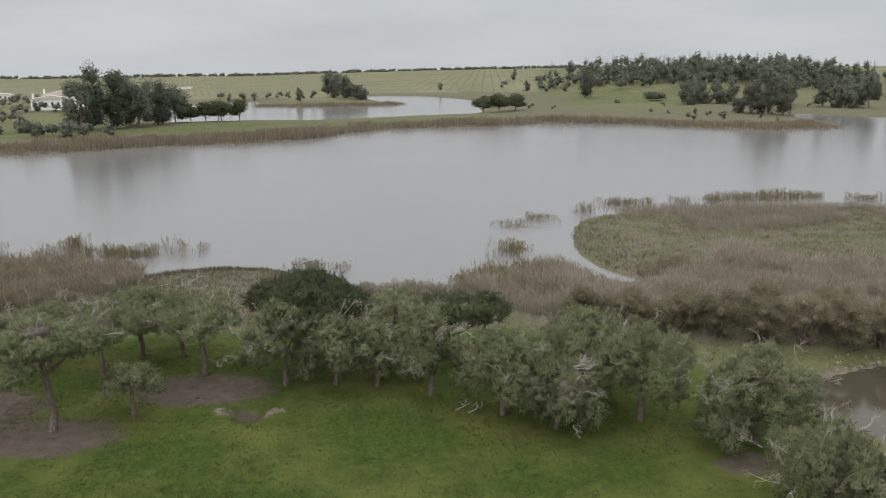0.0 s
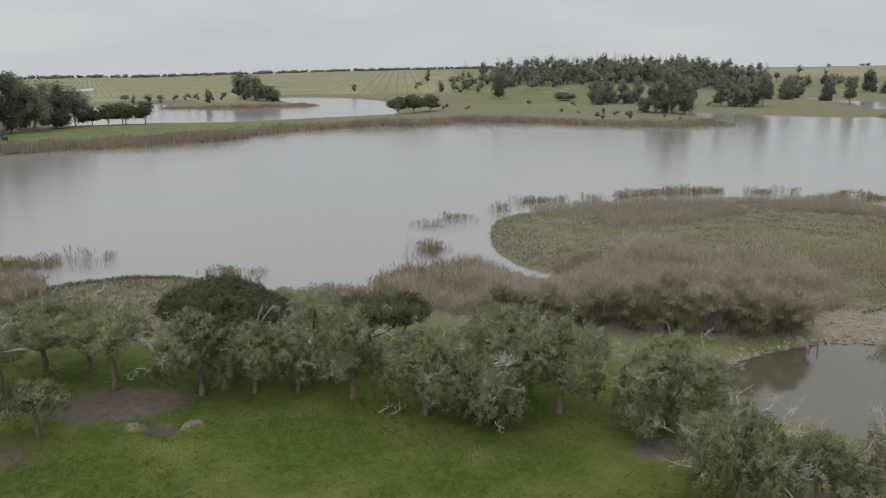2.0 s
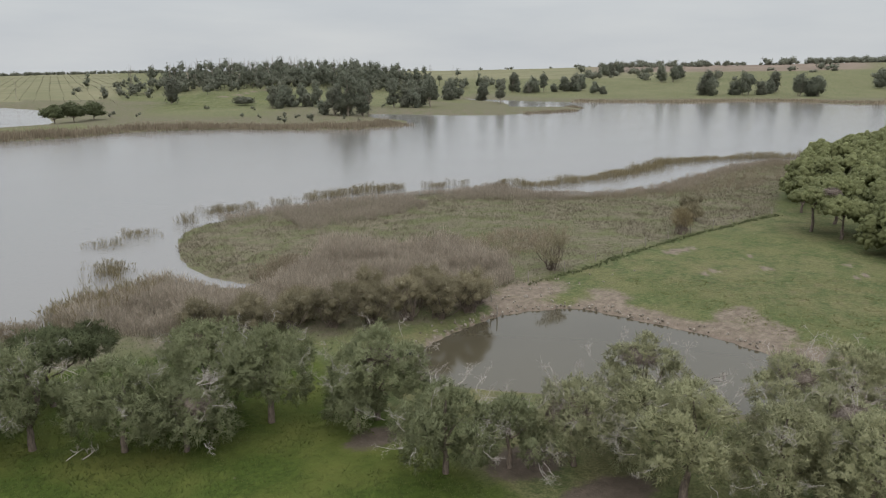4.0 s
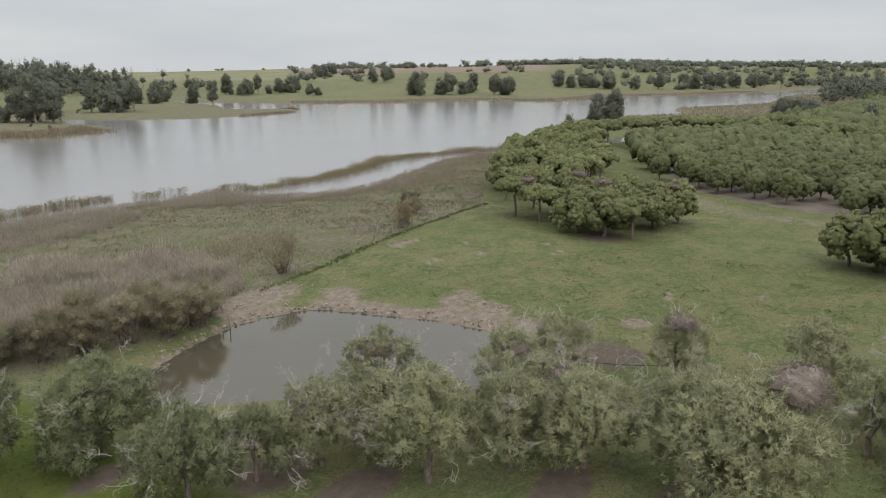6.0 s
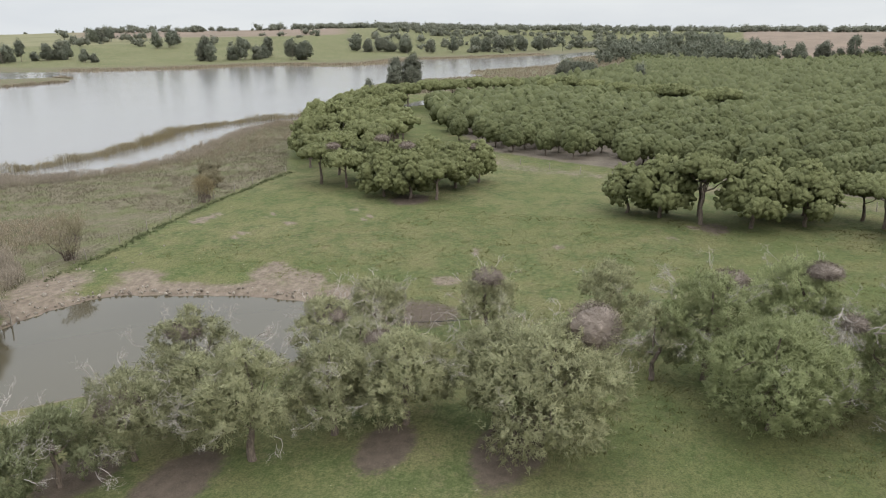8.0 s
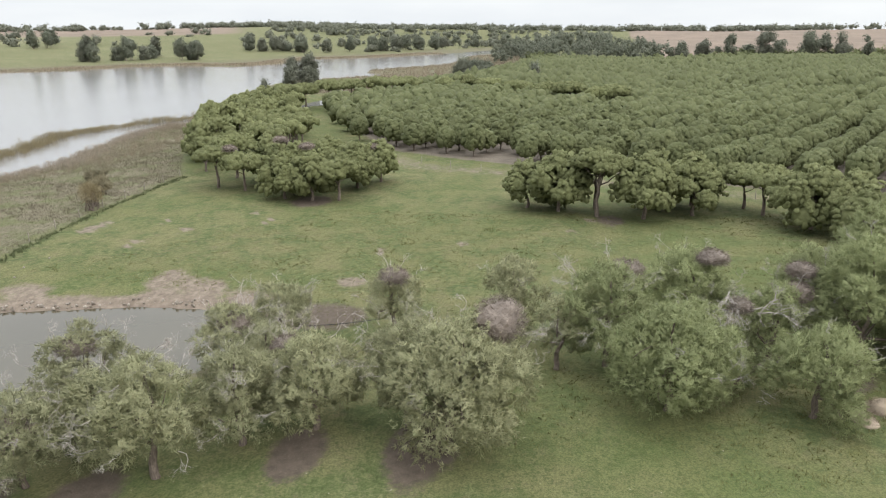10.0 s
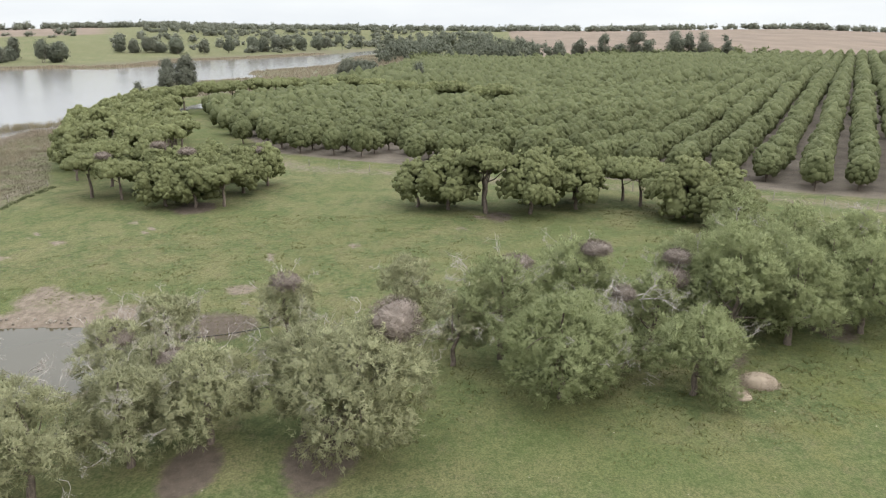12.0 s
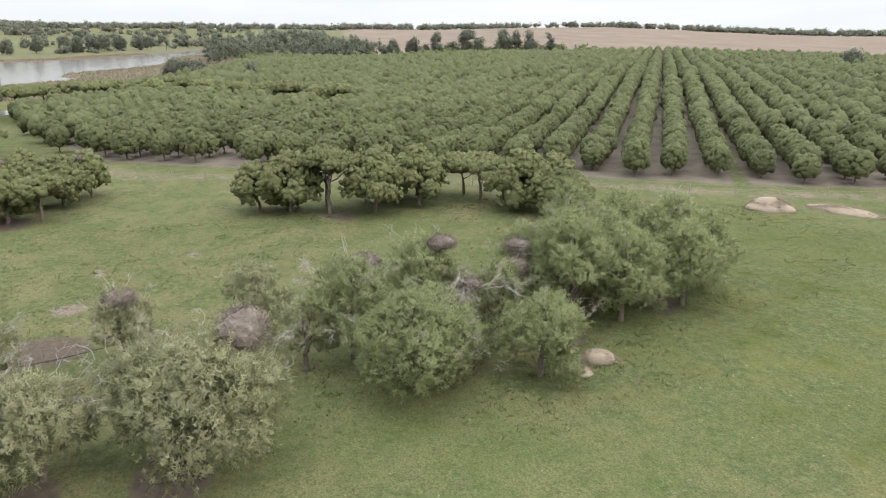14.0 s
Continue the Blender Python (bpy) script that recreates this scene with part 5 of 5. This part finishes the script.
SHORE_TREES = [(183, 470, 17.0, 5.6), (197, 479, 15.5, 6.0), (206, 473, 14.5, 6.2), (215, 469, 14.5, 5.4), (191, 393, 18.8, 6.6), (192, 377, 24.5, 7.4), (205, 386, 20.5, 6.0), (198, 372, 17, 6), (186, 384, 16, 5.5), (257, 438, 19.4, 6.5), (266, 429, 13.8, 4.7), (278, 425, 21.0, 7.6),
               (245, 455, 18, 6), (357, 515, 16.4, 6.8), (386, 541, 14.3, 5.0), (380, 500, 17.4, 6.6), (360, 452, 21.2, 6.0), (340, 520, 15, 6), (325, 505, 16, 6), (310, 500, 15, 6)]
NORTH_TREES = [(495, 601, 20.0, 7.2), (499, 573, 16.6, 7.2), (521, 583, 19.2, 6.4), (547, 581, 15.0, 7), (556, 576, 15, 7), (566, 574, 15.1, 7), (538, 570, 14, 6), (537, 526, 12.3, 6.0), (620, 457, 24, 8.5), (631, 468, 21.0, 8.0), (646, 437, 23, 8.5), (660, 440, 20, 8), (700, 440, 20.9, 9),
               (670, 395, 21.0, 9), (676, 380, 20.4, 9), (856, 412, 21, 10), (873, 385, 19, 11), (872, 351, 19, 11)]
EAST_TREES = [(892, 326, 19.3, 9), (924, 307, 20, 9), (958, 286, 20, 11), (985, 280, 21, 11), (1020, 272, 21, 12), (1050, 266, 21, 12), (1085, 255, 21, 12), (1125, 240, 21, 13), (1160, 235, 20, 12), (728, 604, 21, 9), (775, 619, 20, 10), (745, 600, 18, 9), (823, 777, 17, 9), (806, 769, 17, 10), (840, 775, 16, 9)]
OLD_PINES = [(628, -128, 23.5, 9.5), (636, -140, 17, 7), (622, -158, 24, 10.5), (630, -172, 20, 7.5), (618, -181, 22.5, 8.5), (612, -196, 21, 6.5), (640, -118, 14, 8), (650, -106, 21, 8), (668, -88, 17, 9), (672, -70, 16, 9), (334, -262, 12.5, 8.6), (407, 64, 12.2, 7), (398, 70, 12, 7), (415, 70, 12, 7), (425, 62, 11, 7), (373, 29, 12, 4.4)]
for lst, lab, grp, base in ((SHORE_TREES, "tall ragged eucalyptus on the far lake shore", "eucalyptus on the far shore", 500), (NORTH_TREES, "dark eucalyptus on the northern lake shore", "eucalyptus on the northern shore", 540),
                            (EAST_TREES, "distant dark eucalyptus beyond the lake", "distant eucalyptus", 580), (OLD_PINES, "tall broad tree behind the pine orchard", "trees behind the orchard", 620)):
    for k, (x, y, h, r) in enumerate(lst):
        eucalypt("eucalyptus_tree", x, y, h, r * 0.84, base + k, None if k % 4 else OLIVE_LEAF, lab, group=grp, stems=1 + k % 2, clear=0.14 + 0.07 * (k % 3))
        if base < 580:
            side = np.random.RandomState(base + k).uniform(-1, 1, 2) * r * 1.5
            if lake_distance([x + side[0]], [y + side[1]])[0] > 8:
                eucalypt("eucalyptus_tree", x + side[0], y + side[1], h * 0.66, r * 0.8, base + k + 1000, OLIVE_LEAF if k % 2 else None, lab, group=grp, clear=0.06)
for k, (x, y, h, r) in enumerate([(316, 132, 15.5, 4.6), (325, 128, 17.0, 5.0), (308, 130, 12.5, 4.4), (320, 126, 13.0, 4.6), (332, 132, 11.0, 4.0), (244, 113, 10.5, 3.0), (250, 116, 9.0, 3.0)]):
    eucalypt("poplar_tree", x, y, h, r, 660 + k, OLIVE_LEAF, "slender grey-green tree on the reedy point", group="trees on the reedy point", clear=0.1)


# ---- far woods, hedges and field shrubs, too many to count ----
def tree_blob(rng, h, r, leaf, n_puffs=5, cover=0.7, tall=0.2):
    n = n_puffs
    c = rng.normal(size=(n, 3)) * np.array([r * 0.45, r * 0.45, h * tall]) + np.array([0, 0, h * 0.56])
    c[:, 2] = np.clip(c[:, 2], h * 0.25, h * 0.85)
    c[:, :2] *= 1.15 - 0.6 * c[:, 2:] / h
    tv, tf = tube([(0, 0, -0.5), (0, 0, h * 0.7)], [h * 0.018 + 0.05, h * 0.01], 4)
    return joined([leafy(rng, c, r * rng.uniform(0.4, 0.66, n), leaf, 1.1, cover), (tv, tf, unit(tv * np.array([1, 1, 0])))])


def many(name, kinds, rng, spots, scale, material, label, category, vary=0.27, sink=0.0):
    """One mass of many plants, each a turned and scaled copy of a few kinds."""
    z = terrain(spots[:, 0], spots[:, 1]) - sink
    vs, fs, ns, base = [], [], [], 0
    pick = rng.randint(len(kinds), size=len(spots))
    ang, sc = rng.uniform(0, 6.28, len(spots)), np.asarray(scale) * rng.uniform(1 - vary, 1 + vary, len(spots))
    for k, (v, f, nrm) in enumerate(kinds):
        sel = np.where(pick == k)[0]
        if not len(sel):
            continue
        ca, sa = np.cos(ang[sel])[:, None], np.sin(ang[sel])[:, None]
        s = sc[sel][:, None]
        x = (v[None, :, 0] * ca - v[None, :, 1] * sa) * s + spots[sel, 0][:, None]
        y = (v[None, :, 0] * sa + v[None, :, 1] * ca) * s + spots[sel, 1][:, None]
        zz = v[None, :, 2] * s + z[sel][:, None]
        vs.append(np.stack([x, y, zz], 2).reshape(-1, 3))
        fs.append((f[None] + (np.arange(len(sel)) * len(v))[:, None, None] + base).reshape(-1, 3))
        ns.append(np.stack([nrm[None, :, 0] * ca - nrm[None, :, 1] * sa, nrm[None, :, 0] * sa + nrm[None, :, 1] * ca, np.broadcast_to(nrm[None, :, 2], x.shape)], 2).reshape(-1, 3))
        base += len(sel) * len(v)
    return tagged(tri_mesh(name, np.vstack(vs), np.vstack(fs), material, normals=np.vstack(ns)), label, category, kind="stuff")


rng = np.random.RandomState(77)


def polar(rng, n, az0, az1, r0, r1):
    a, r = np.radians(rng.uniform(az0, az1, n)), rng.uniform(r0, r1, n)
    return np.column_stack([r * np.sin(a), r * np.cos(a)])


def far_tree(rng, h, r):
    """A distant crown: a few ragged masses down to the ground, on a short stem."""
    n = 3
    c = rng.normal(size=(n, 3)) * np.array([r * 0.4, r * 0.4, h * 0.1]) + np.array([0, 0, h * 0.5])
    tv, tf = tube([(0, 0, -3), (0, 0, h * 0.6)], [h * 0.02, h * 0.012], 3)
    return joined([leafy(rng, c, np.full(n, r * 0.62), r * 0.34, h / r * 0.5, 0.35, ICO1, 0.85), (tv, tf, unit(tv * np.array([1, 1, 0])))])


far_kinds_wood = [far_tree(rng, 12, 6.5) for _ in range(7)]
tall_kinds = [tree_blob(rng, 17, 4.2, 1.0, 6, 0.32, 0.24) for _ in range(7)]
low_kinds = [tree_blob(rng, 8, 5.2, 1.3, 3, 0.36) for _ in range(5)]
wood = np.vstack([rng.normal(size=(150, 2)) * [75, 50] + [300, 715], rng.normal(size=(50, 2)) * [45, 25] + [270, 665], rng.normal(size=(50, 2)) * [50, 40] + [390, 690], rng.normal(size=(8, 2)) * [9, 9] + [185, 742], rng.normal(size=(8, 2)) * [8, 8] + [212, 735]])
wood = wood[lake_distance(wood[:, 0], wood[:, 1]) > 60]
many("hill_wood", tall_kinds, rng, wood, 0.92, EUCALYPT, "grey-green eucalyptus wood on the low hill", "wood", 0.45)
bare = np.vstack([rng.normal(size=(70, 2)) * [80, 40] + [300, 735], rng.normal(size=(25, 2)) * [40, 25] + [240, 700]])
bare_kinds = [joined([limb(rng, (0, 0, -1), (rng.normal() * 0.6, rng.normal() * 0.6, 19), 0.3, 0.08, 0.02, 6, 4)] + [limb(rng, (0, 0, z), (rng.normal() * 2, rng.normal() * 2, z + 3.5), 0.12, 0.05, 0.1, 3, 3) for z in (9, 11.5, 13.5)]) for _ in range(4)]
bare_kinds = [(v, f, unit(v * np.array([1, 1, 0]) + np.array([0, 0, 0.3]))) for v, f in bare_kinds]
many("bare_trunks", bare_kinds, rng, bare, 1.05, PALE_BARK, "thin bare pale trunks standing in the hill wood", "trees", 0.25)
under = np.vstack([rng.normal(size=(260, 2)) * [90, 40] + [310, 700]])
under = under[lake_distance(under[:, 0], under[:, 1]) > 50]
many("hill_scrub", low_kinds, rng, under, 0.9, OLIVE_LEAF, "grey-green scrub below the hill wood", "scrub")
sky = np.vstack([polar(rng, 800, -40, 14, 1640, 1780), polar(rng, 14, 20, 45, 1600, 1700), polar(rng, 60, 44, 62, 1500, 1720)])
many("skyline_trees", far_kinds_wood, rng, sky, 0.55, OLIVE_LEAF, "thin dark line of trees on the horizon", "wood", 0.35, 1.8)
eastern = np.vstack([polar(rng, 1150, 60, 136, 1600, 1740), polar(rng, 260, 66, 91, 1250, 1600), polar(rng, 70, 64, 91, 950, 1150), polar(rng, 26, 44, 62, 950, 1300), polar(rng, 60, 46, 62, 1450, 1640)])
eastern = eastern[(lake_distance(eastern[:, 0], eastern[:, 1]) > 45) & (rolling(eastern[:, 0], eastern[:, 1], 260) > -0.75)]
many("skyline_wood", far_kinds_wood, rng, eastern, 0.95, OLIVE_LEAF, "grey-green wooded skyline beyond the fields", "wood", 0.4, 2.5)
far_groves = polar(rng, 170, 79, 91, 900, 1350)
far_groves = far_groves[lake_distance(far_groves[:, 0], far_groves[:, 1]) > 30]
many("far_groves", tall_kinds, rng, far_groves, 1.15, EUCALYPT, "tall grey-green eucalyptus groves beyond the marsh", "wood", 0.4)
mid_wood = np.vstack([rng.uniform([660, 45], [1000, 95], (150, 2)), rng.uniform([650, -60], [960, 40], (150, 2)), rng.uniform([640, -100], [700, -60], (16, 2))])
mid_wood = mid_wood[lake_distance(mid_wood[:, 0], mid_wood[:, 1]) > 20]
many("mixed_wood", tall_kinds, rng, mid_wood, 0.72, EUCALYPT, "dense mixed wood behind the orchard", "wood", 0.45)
fringe = np.vstack([rng.normal(size=(70, 2)) * [14, 45] + [636, -150], rng.uniform([600, 20], [700, 60], (40, 2))])
many("orchard_edge_scrub", far_kinds_wood, rng, fringe, 0.62, ORCHARD_NEEDLES, "low rounded scrub along the orchard's far edge", "scrub", 0.3)
shrub_kinds = [(ICO1[0] * (1 + rng.normal(size=(12, 1)) * 0.12) * np.array([0.8, 0.8, 0.75]) + np.array([0, 0, 0.6]), ICO1[1], ICO1[0]) for _ in range(3)]
u, w = np.meshgrid(np.arange(-900, 420, 11.0), np.arange(520, 1650, 15.0))
rows = np.column_stack([u.ravel() + w.ravel() * 0.12 - 60 + rng.normal(size=u.size) * 0.6, w.ravel() + u.ravel() * 0.25 + rng.normal(size=u.size) * 0.6])
ra, rr = np.degrees(np.arctan2(rows[:, 0], rows[:, 1])), np.hypot(rows[:, 0], rows[:, 1])
rows = rows[(rr > 560) & (rr < 1600) & (ra < 11) & (ra > -34) & (lake_distance(rows[:, 0], rows[:, 1]) > 45)]
rows = rows[distance_to(FAR_POND, rows[:, 0], rows[:, 1]) > 20]
many("field_shrubs", shrub_kinds, rng, rows, 0.42, MARSH_TUFT, "long rows of young shrubs on the wide field", "shrubs")
edge_trees = np.column_stack([np.linspace(-130, -62, 9), 560 + rng.normal(size=9) * 6])
many("field_trees", low_kinds, rng, edge_trees, 0.55, OLIVE_LEAF, "small round trees along the field edge", "trees")
scat = np.vstack([polar(rng, 12, 5, 30, 400, 520), polar(rng, 12, 18, 30, 340, 420)])
scat = scat[lake_distance(scat[:, 0], scat[:, 1]) > 12]
many("meadow_bushes", low_kinds, rng, scat, 0.3, OLIVE_LEAF, "scattered bushes on the far meadow", "bushes")
villa_green = np.vstack([rng.uniform([-126, 262], [-100, 276], (10, 2)), rng.uniform([-215, 330], [-165, 420], (16, 2)), rng.uniform([-175, 262], [-150, 275], (7, 2)), rng.uniform([-330, 420], [-220, 560], (40, 2))])
many("garden_bushes", low_kinds, rng, villa_green, 0.5, OLIVE_LEAF, "dark garden trees and bushes round the white house", "bushes")

# belt of pines between the lake and the orchard
SHORE_PINES = [(124, 70), (150, 58), (172, 70), (205, 88), (250, 100), (262, 112), (236, 112), (200, 104), (160, 92), (132, 82)]
belt = scatter(rng, SHORE_PINES, 0.030)
for k, (x, y) in enumerate(belt):
    stone_pine(x, y, rng.uniform(6.5, 9.2), rng.uniform(2.8, 3.8), 700 + k, 0.65, 0.15, BELT_NEEDLES, 0, "umbrella pine in the shore belt", flat_top=k % 2 == 0, group="shore belt of pines", fine=1.4)
TALL_LINE = smoothed([(246, 97), (262, 92), (276, 82), (282, 66), (290, 50), (276, 25), (254, 6), (244, -8)], False, 2)
for k, (x, y) in enumerate(TALL_LINE):
    stone_pine(x + rng.normal() * 1.5, y + rng.normal() * 1.5, rng.uniform(9.0, 10.5), rng.uniform(4.4, 5.6), 760 + k, 0.8, 0.42, BELT_NEEDLES, 0, "tall umbrella pine in the line behind the orchard", flat_top=True, group="line of tall umbrella pines", fine=0.9)

# ---- the pine orchard, in long rows ----
ROW, STEP = 7.15, 5.0
RU, RV = np.array([0.900, -0.436]), np.array([-0.436, -0.900])
ks, js = np.meshgrid(np.arange(-80, 50), np.arange(0, 150), indexing="ij")
ru, rv = js.ravel() * STEP, 3.8 + ks.ravel() * ROW
ju = rng.normal(size=ru.size) * 0.35 + (ks.ravel() % 3) * 1.3
jv = rng.normal(size=ru.size) * 0.25 * (1 + smooth01((-rv - 120) / 80))
orch = (ru + ju)[:, None] * RU + (rv + jv)[:, None] * RV
orch = orch[distance_to(ORCHARD, orch[:, 0], orch[:, 1]) < -1.0]
orch = orch[rng.uniform(size=len(orch)) > 0.012 + 0.1 * smooth01((orch[:, 1] + 20) / 70)]
reach = np.hypot(orch[:, 0] - 100, orch[:, 1] + 10)
orch = orch[np.argsort(reach)]


def orchard_tree(rng, count, size, needles, length, width, simple=False, core=None):
    """A tall round-crowned pine: short stem and a dense dome of rounded needle brushes."""
    v, f = core or ICO2
    shape = np.array([2.4, 2.4, 2.7])
    big, bh = knobs(rng, 9)

    def dome(d):
        k = (0.78 + 0.22 * np.max(np.clip(d @ big.T, 0, 1) ** 4 * bh, axis=1))[:, None] * shape
        p = d * k
        p[:, 2] = np.where(p[:, 2] < -1.6, -1.6 + (p[:, 2] + 1.6) * 0.6, p[:, 2]) + 3.3
        return p

    turn = np.arange(count) * 2.39996 + rng.normal(size=count) * 0.2
    z = np.clip(np.linspace(0.99, -0.72, count) + rng.normal(size=count) * 0.04, -0.8, 1)
    ring = np.sqrt(1 - z * z)
    d = np.column_stack([np.cos(turn) * ring, np.sin(turn) * ring, z])
    axis = unit(d + rng.normal(size=d.shape) * 0.2 + np.array([0, 0, 0.3]))
    sprays = brushes(rng, dome(d) * rng.uniform(0.95, 1.02, (count, 1)), axis, d, size * rng.uniform(0.75, 1.3, count), needles, length, width)
    if simple:
        stem = tube([(0, 0, -0.2), (0, 0, 2.4)], [0.16, 0.1], 3)
    else:
        stem = joined([limb(rng, (0, 0, -0.2), (0.1, 0, 2.4), 0.17, 0.11, 0.04, 4, 6)] + [limb(rng, (0.05, 0, 1.0), (math.cos(a) * 1.2, math.sin(a) * 1.2, 2.4), 0.07, 0.03, 0.1, 3, 3) for a in (0.3, 2.2, 4.4)])
    skin = ((dome(v) - np.array([0, 0, 3.3])) * 0.9 + np.array([0, 0, 3.3]), f, unit(v))
    return joined([skin] + sprays), (stem[0], stem[1], unit(stem[0] * np.array([1, 1, 0])))


NEAR_COUNT = 290
# older, wider crowns towards the lake
grown = 1 + 0.10 * smooth01((orch[:, 1] + 35) / 70)
proto = []
for k in range(7):
    crown, stem = orchard_tree(np.random.RandomState(800 + k), 92, 0.5, 2, 0.36, 0.1)
    x, y = orch[k]
    t = thing("orchard_pine", x, y, height(x, y), 0, "round-crowned pine in an orchard row", "tree", "pine orchard")
    tri_mesh("trunk", stem[0], stem[1], BARK, t, True)
    tri_mesh("crown", crown[0], crown[1], ORCHARD_NEEDLES, t, normals=crown[2])
    proto.append(t)
zs = terrain(orch[:, 0], orch[:, 1])
for k in range(7, NEAR_COUNT):
    s = rng.uniform(0.86, 1.12) * grown[k]
    c = copy_thing(proto[k % 7], pose(orch[k, 0], orch[k, 1], zs[k], 0, 0, rng.uniform(0, 360)))
    c.scale = (s, s, s * rng.uniform(0.92, 1.1))
rest = orch[NEAR_COUNT:]
dist = np.hypot(rest[:, 0], rest[:, 1])
mid_kinds = [joined(orchard_tree(np.random.RandomState(820 + k), 20, 0.98, 1, 0.4, 0.14, True)) for k in range(5)]
far_kinds = [joined(orchard_tree(np.random.RandomState(840 + k), 7, 1.35, 0, 0.6, 0.3, True, ICO1)) for k in range(4)]
many("orchard_rows", mid_kinds, rng, rest[dist < 300], grown[NEAR_COUNT:][dist < 300], ORCHARD_NEEDLES, "long rows of round-crowned orchard pines", "orchard", 0.14)
many("orchard_rows", far_kinds, rng, rest[dist >= 300], 1.05 * grown[NEAR_COUNT:][dist >= 300], ORCHARD_NEEDLES, "distant rows of round-crowned orchard pines", "orchard", 0.12)


# ---- white houses beyond the lake ----
def box(x0, x1, y0, y1, z0, z1):
    bm = bmesh.new()
    bmesh.ops.create_cube(bm, size=1.0)
    for v in bm.verts:
        v.co = ((x0 + x1) / 2 + v.co.x * (x1 - x0), (y0 + y1) / 2 + v.co.y * (y1 - y0), (z0 + z1) / 2 + v.co.z * (z1 - z0))
    return bm


def gable(x0, x1, y0, y1, z0, rise, over=0.4):
    bm = bmesh.new()
    xm = (x0 + x1) / 2
    ends = []
    for y in (y0 - over, y1 + over):
        ends.append([bm.verts.new(p) for p in ((x0 - over, y, z0), (x1 + over, y, z0), (x1 + over, y, z0 + 0.25), (xm, y, z0 + rise), (x0 - over, y, z0 + 0.25))])
    bm.faces.new(ends[0])
    bm.faces.new(ends[1][::-1])
    for i in range(5):
        bm.faces.new((ends[0][i], ends[1][i], ends[1][(i + 1) % 5], ends[0][(i + 1) % 5]))
    bmesh.ops.recalc_face_normals(bm, faces=bm.faces[:])
    return bm


def white_house(x, y, turn, wings, label):
    house = thing("white_house", x, y, height(x, y) - 0.2, turn, label, "house")
    for x0, x1, y0, y1, hw, rise in wings:
        wall = part("wall", box(x0, x1, y0, y1, 0, hw), WHITEWASH, house)
        part("roof", gable(x0, x1, y0, y1, hw, rise), ROOF_TILE, house, "pale tiled roof")
        part("chimney", box(x0 + 1.0, x0 + 1.8, y0 + 1.0, y0 + 1.8, hw, hw + rise + 1.1), WHITEWASH, house, "white chimney")
        for k in range(int((x1 - x0) / 3)):
            wx = x0 + 1.5 + k * 3
            win = part("window", box(wx - 0.5, wx + 0.5, y0 - 0.06, y0 + 0.1, hw * 0.35, hw * 0.75), DARK_GLASS, house)
            part("sill", box(wx - 0.65, wx + 0.65, y0 - 0.16, y0 - 0.07, hw * 0.35 - 0.12, hw * 0.35 - 0.01), WHITEWASH, win)
    return house


white_house(-189, 424, 20, [(-11, 9, 0, 9, 6.2, 2.4), (-6, 12, 9.1, 18, 8.0, 2.6), (9.1, 17, 1, 9, 5.0, 1.8)], "large white farmhouse with stepped wings and pale roofs")
white_house(-292, 560, 10, [(-14, 12, 0, 9, 3.6, 1.6)], "long low white building with a chimney")
terrace = thing("terrace_wall", -190, 412, height(-190, 412), 15, "low pale stone terrace wall below the house", "wall")
part("wall_run", box(-14, 14, -0.3, 0.3, 0, 0.9), STONE, terrace)
part("wall_run", box(-10, 16, -6.3, -5.7, -0.2, 0.7), STONE, terrace)
pole = thing("power_pole", 227, 683, height(227, 683), 10, "thin wooden power pole with a crossarm on the hill meadow", "pole")
tri_mesh("mast", *tube([(0, 0, -0.5), (0, 0, 11)], [0.2, 0.14], 8), POST_WOOD, pole, True)
part("crossarm", box(-1.3, 1.3, -0.09, 0.09, 10.0, 10.2), POST_WOOD, pole)
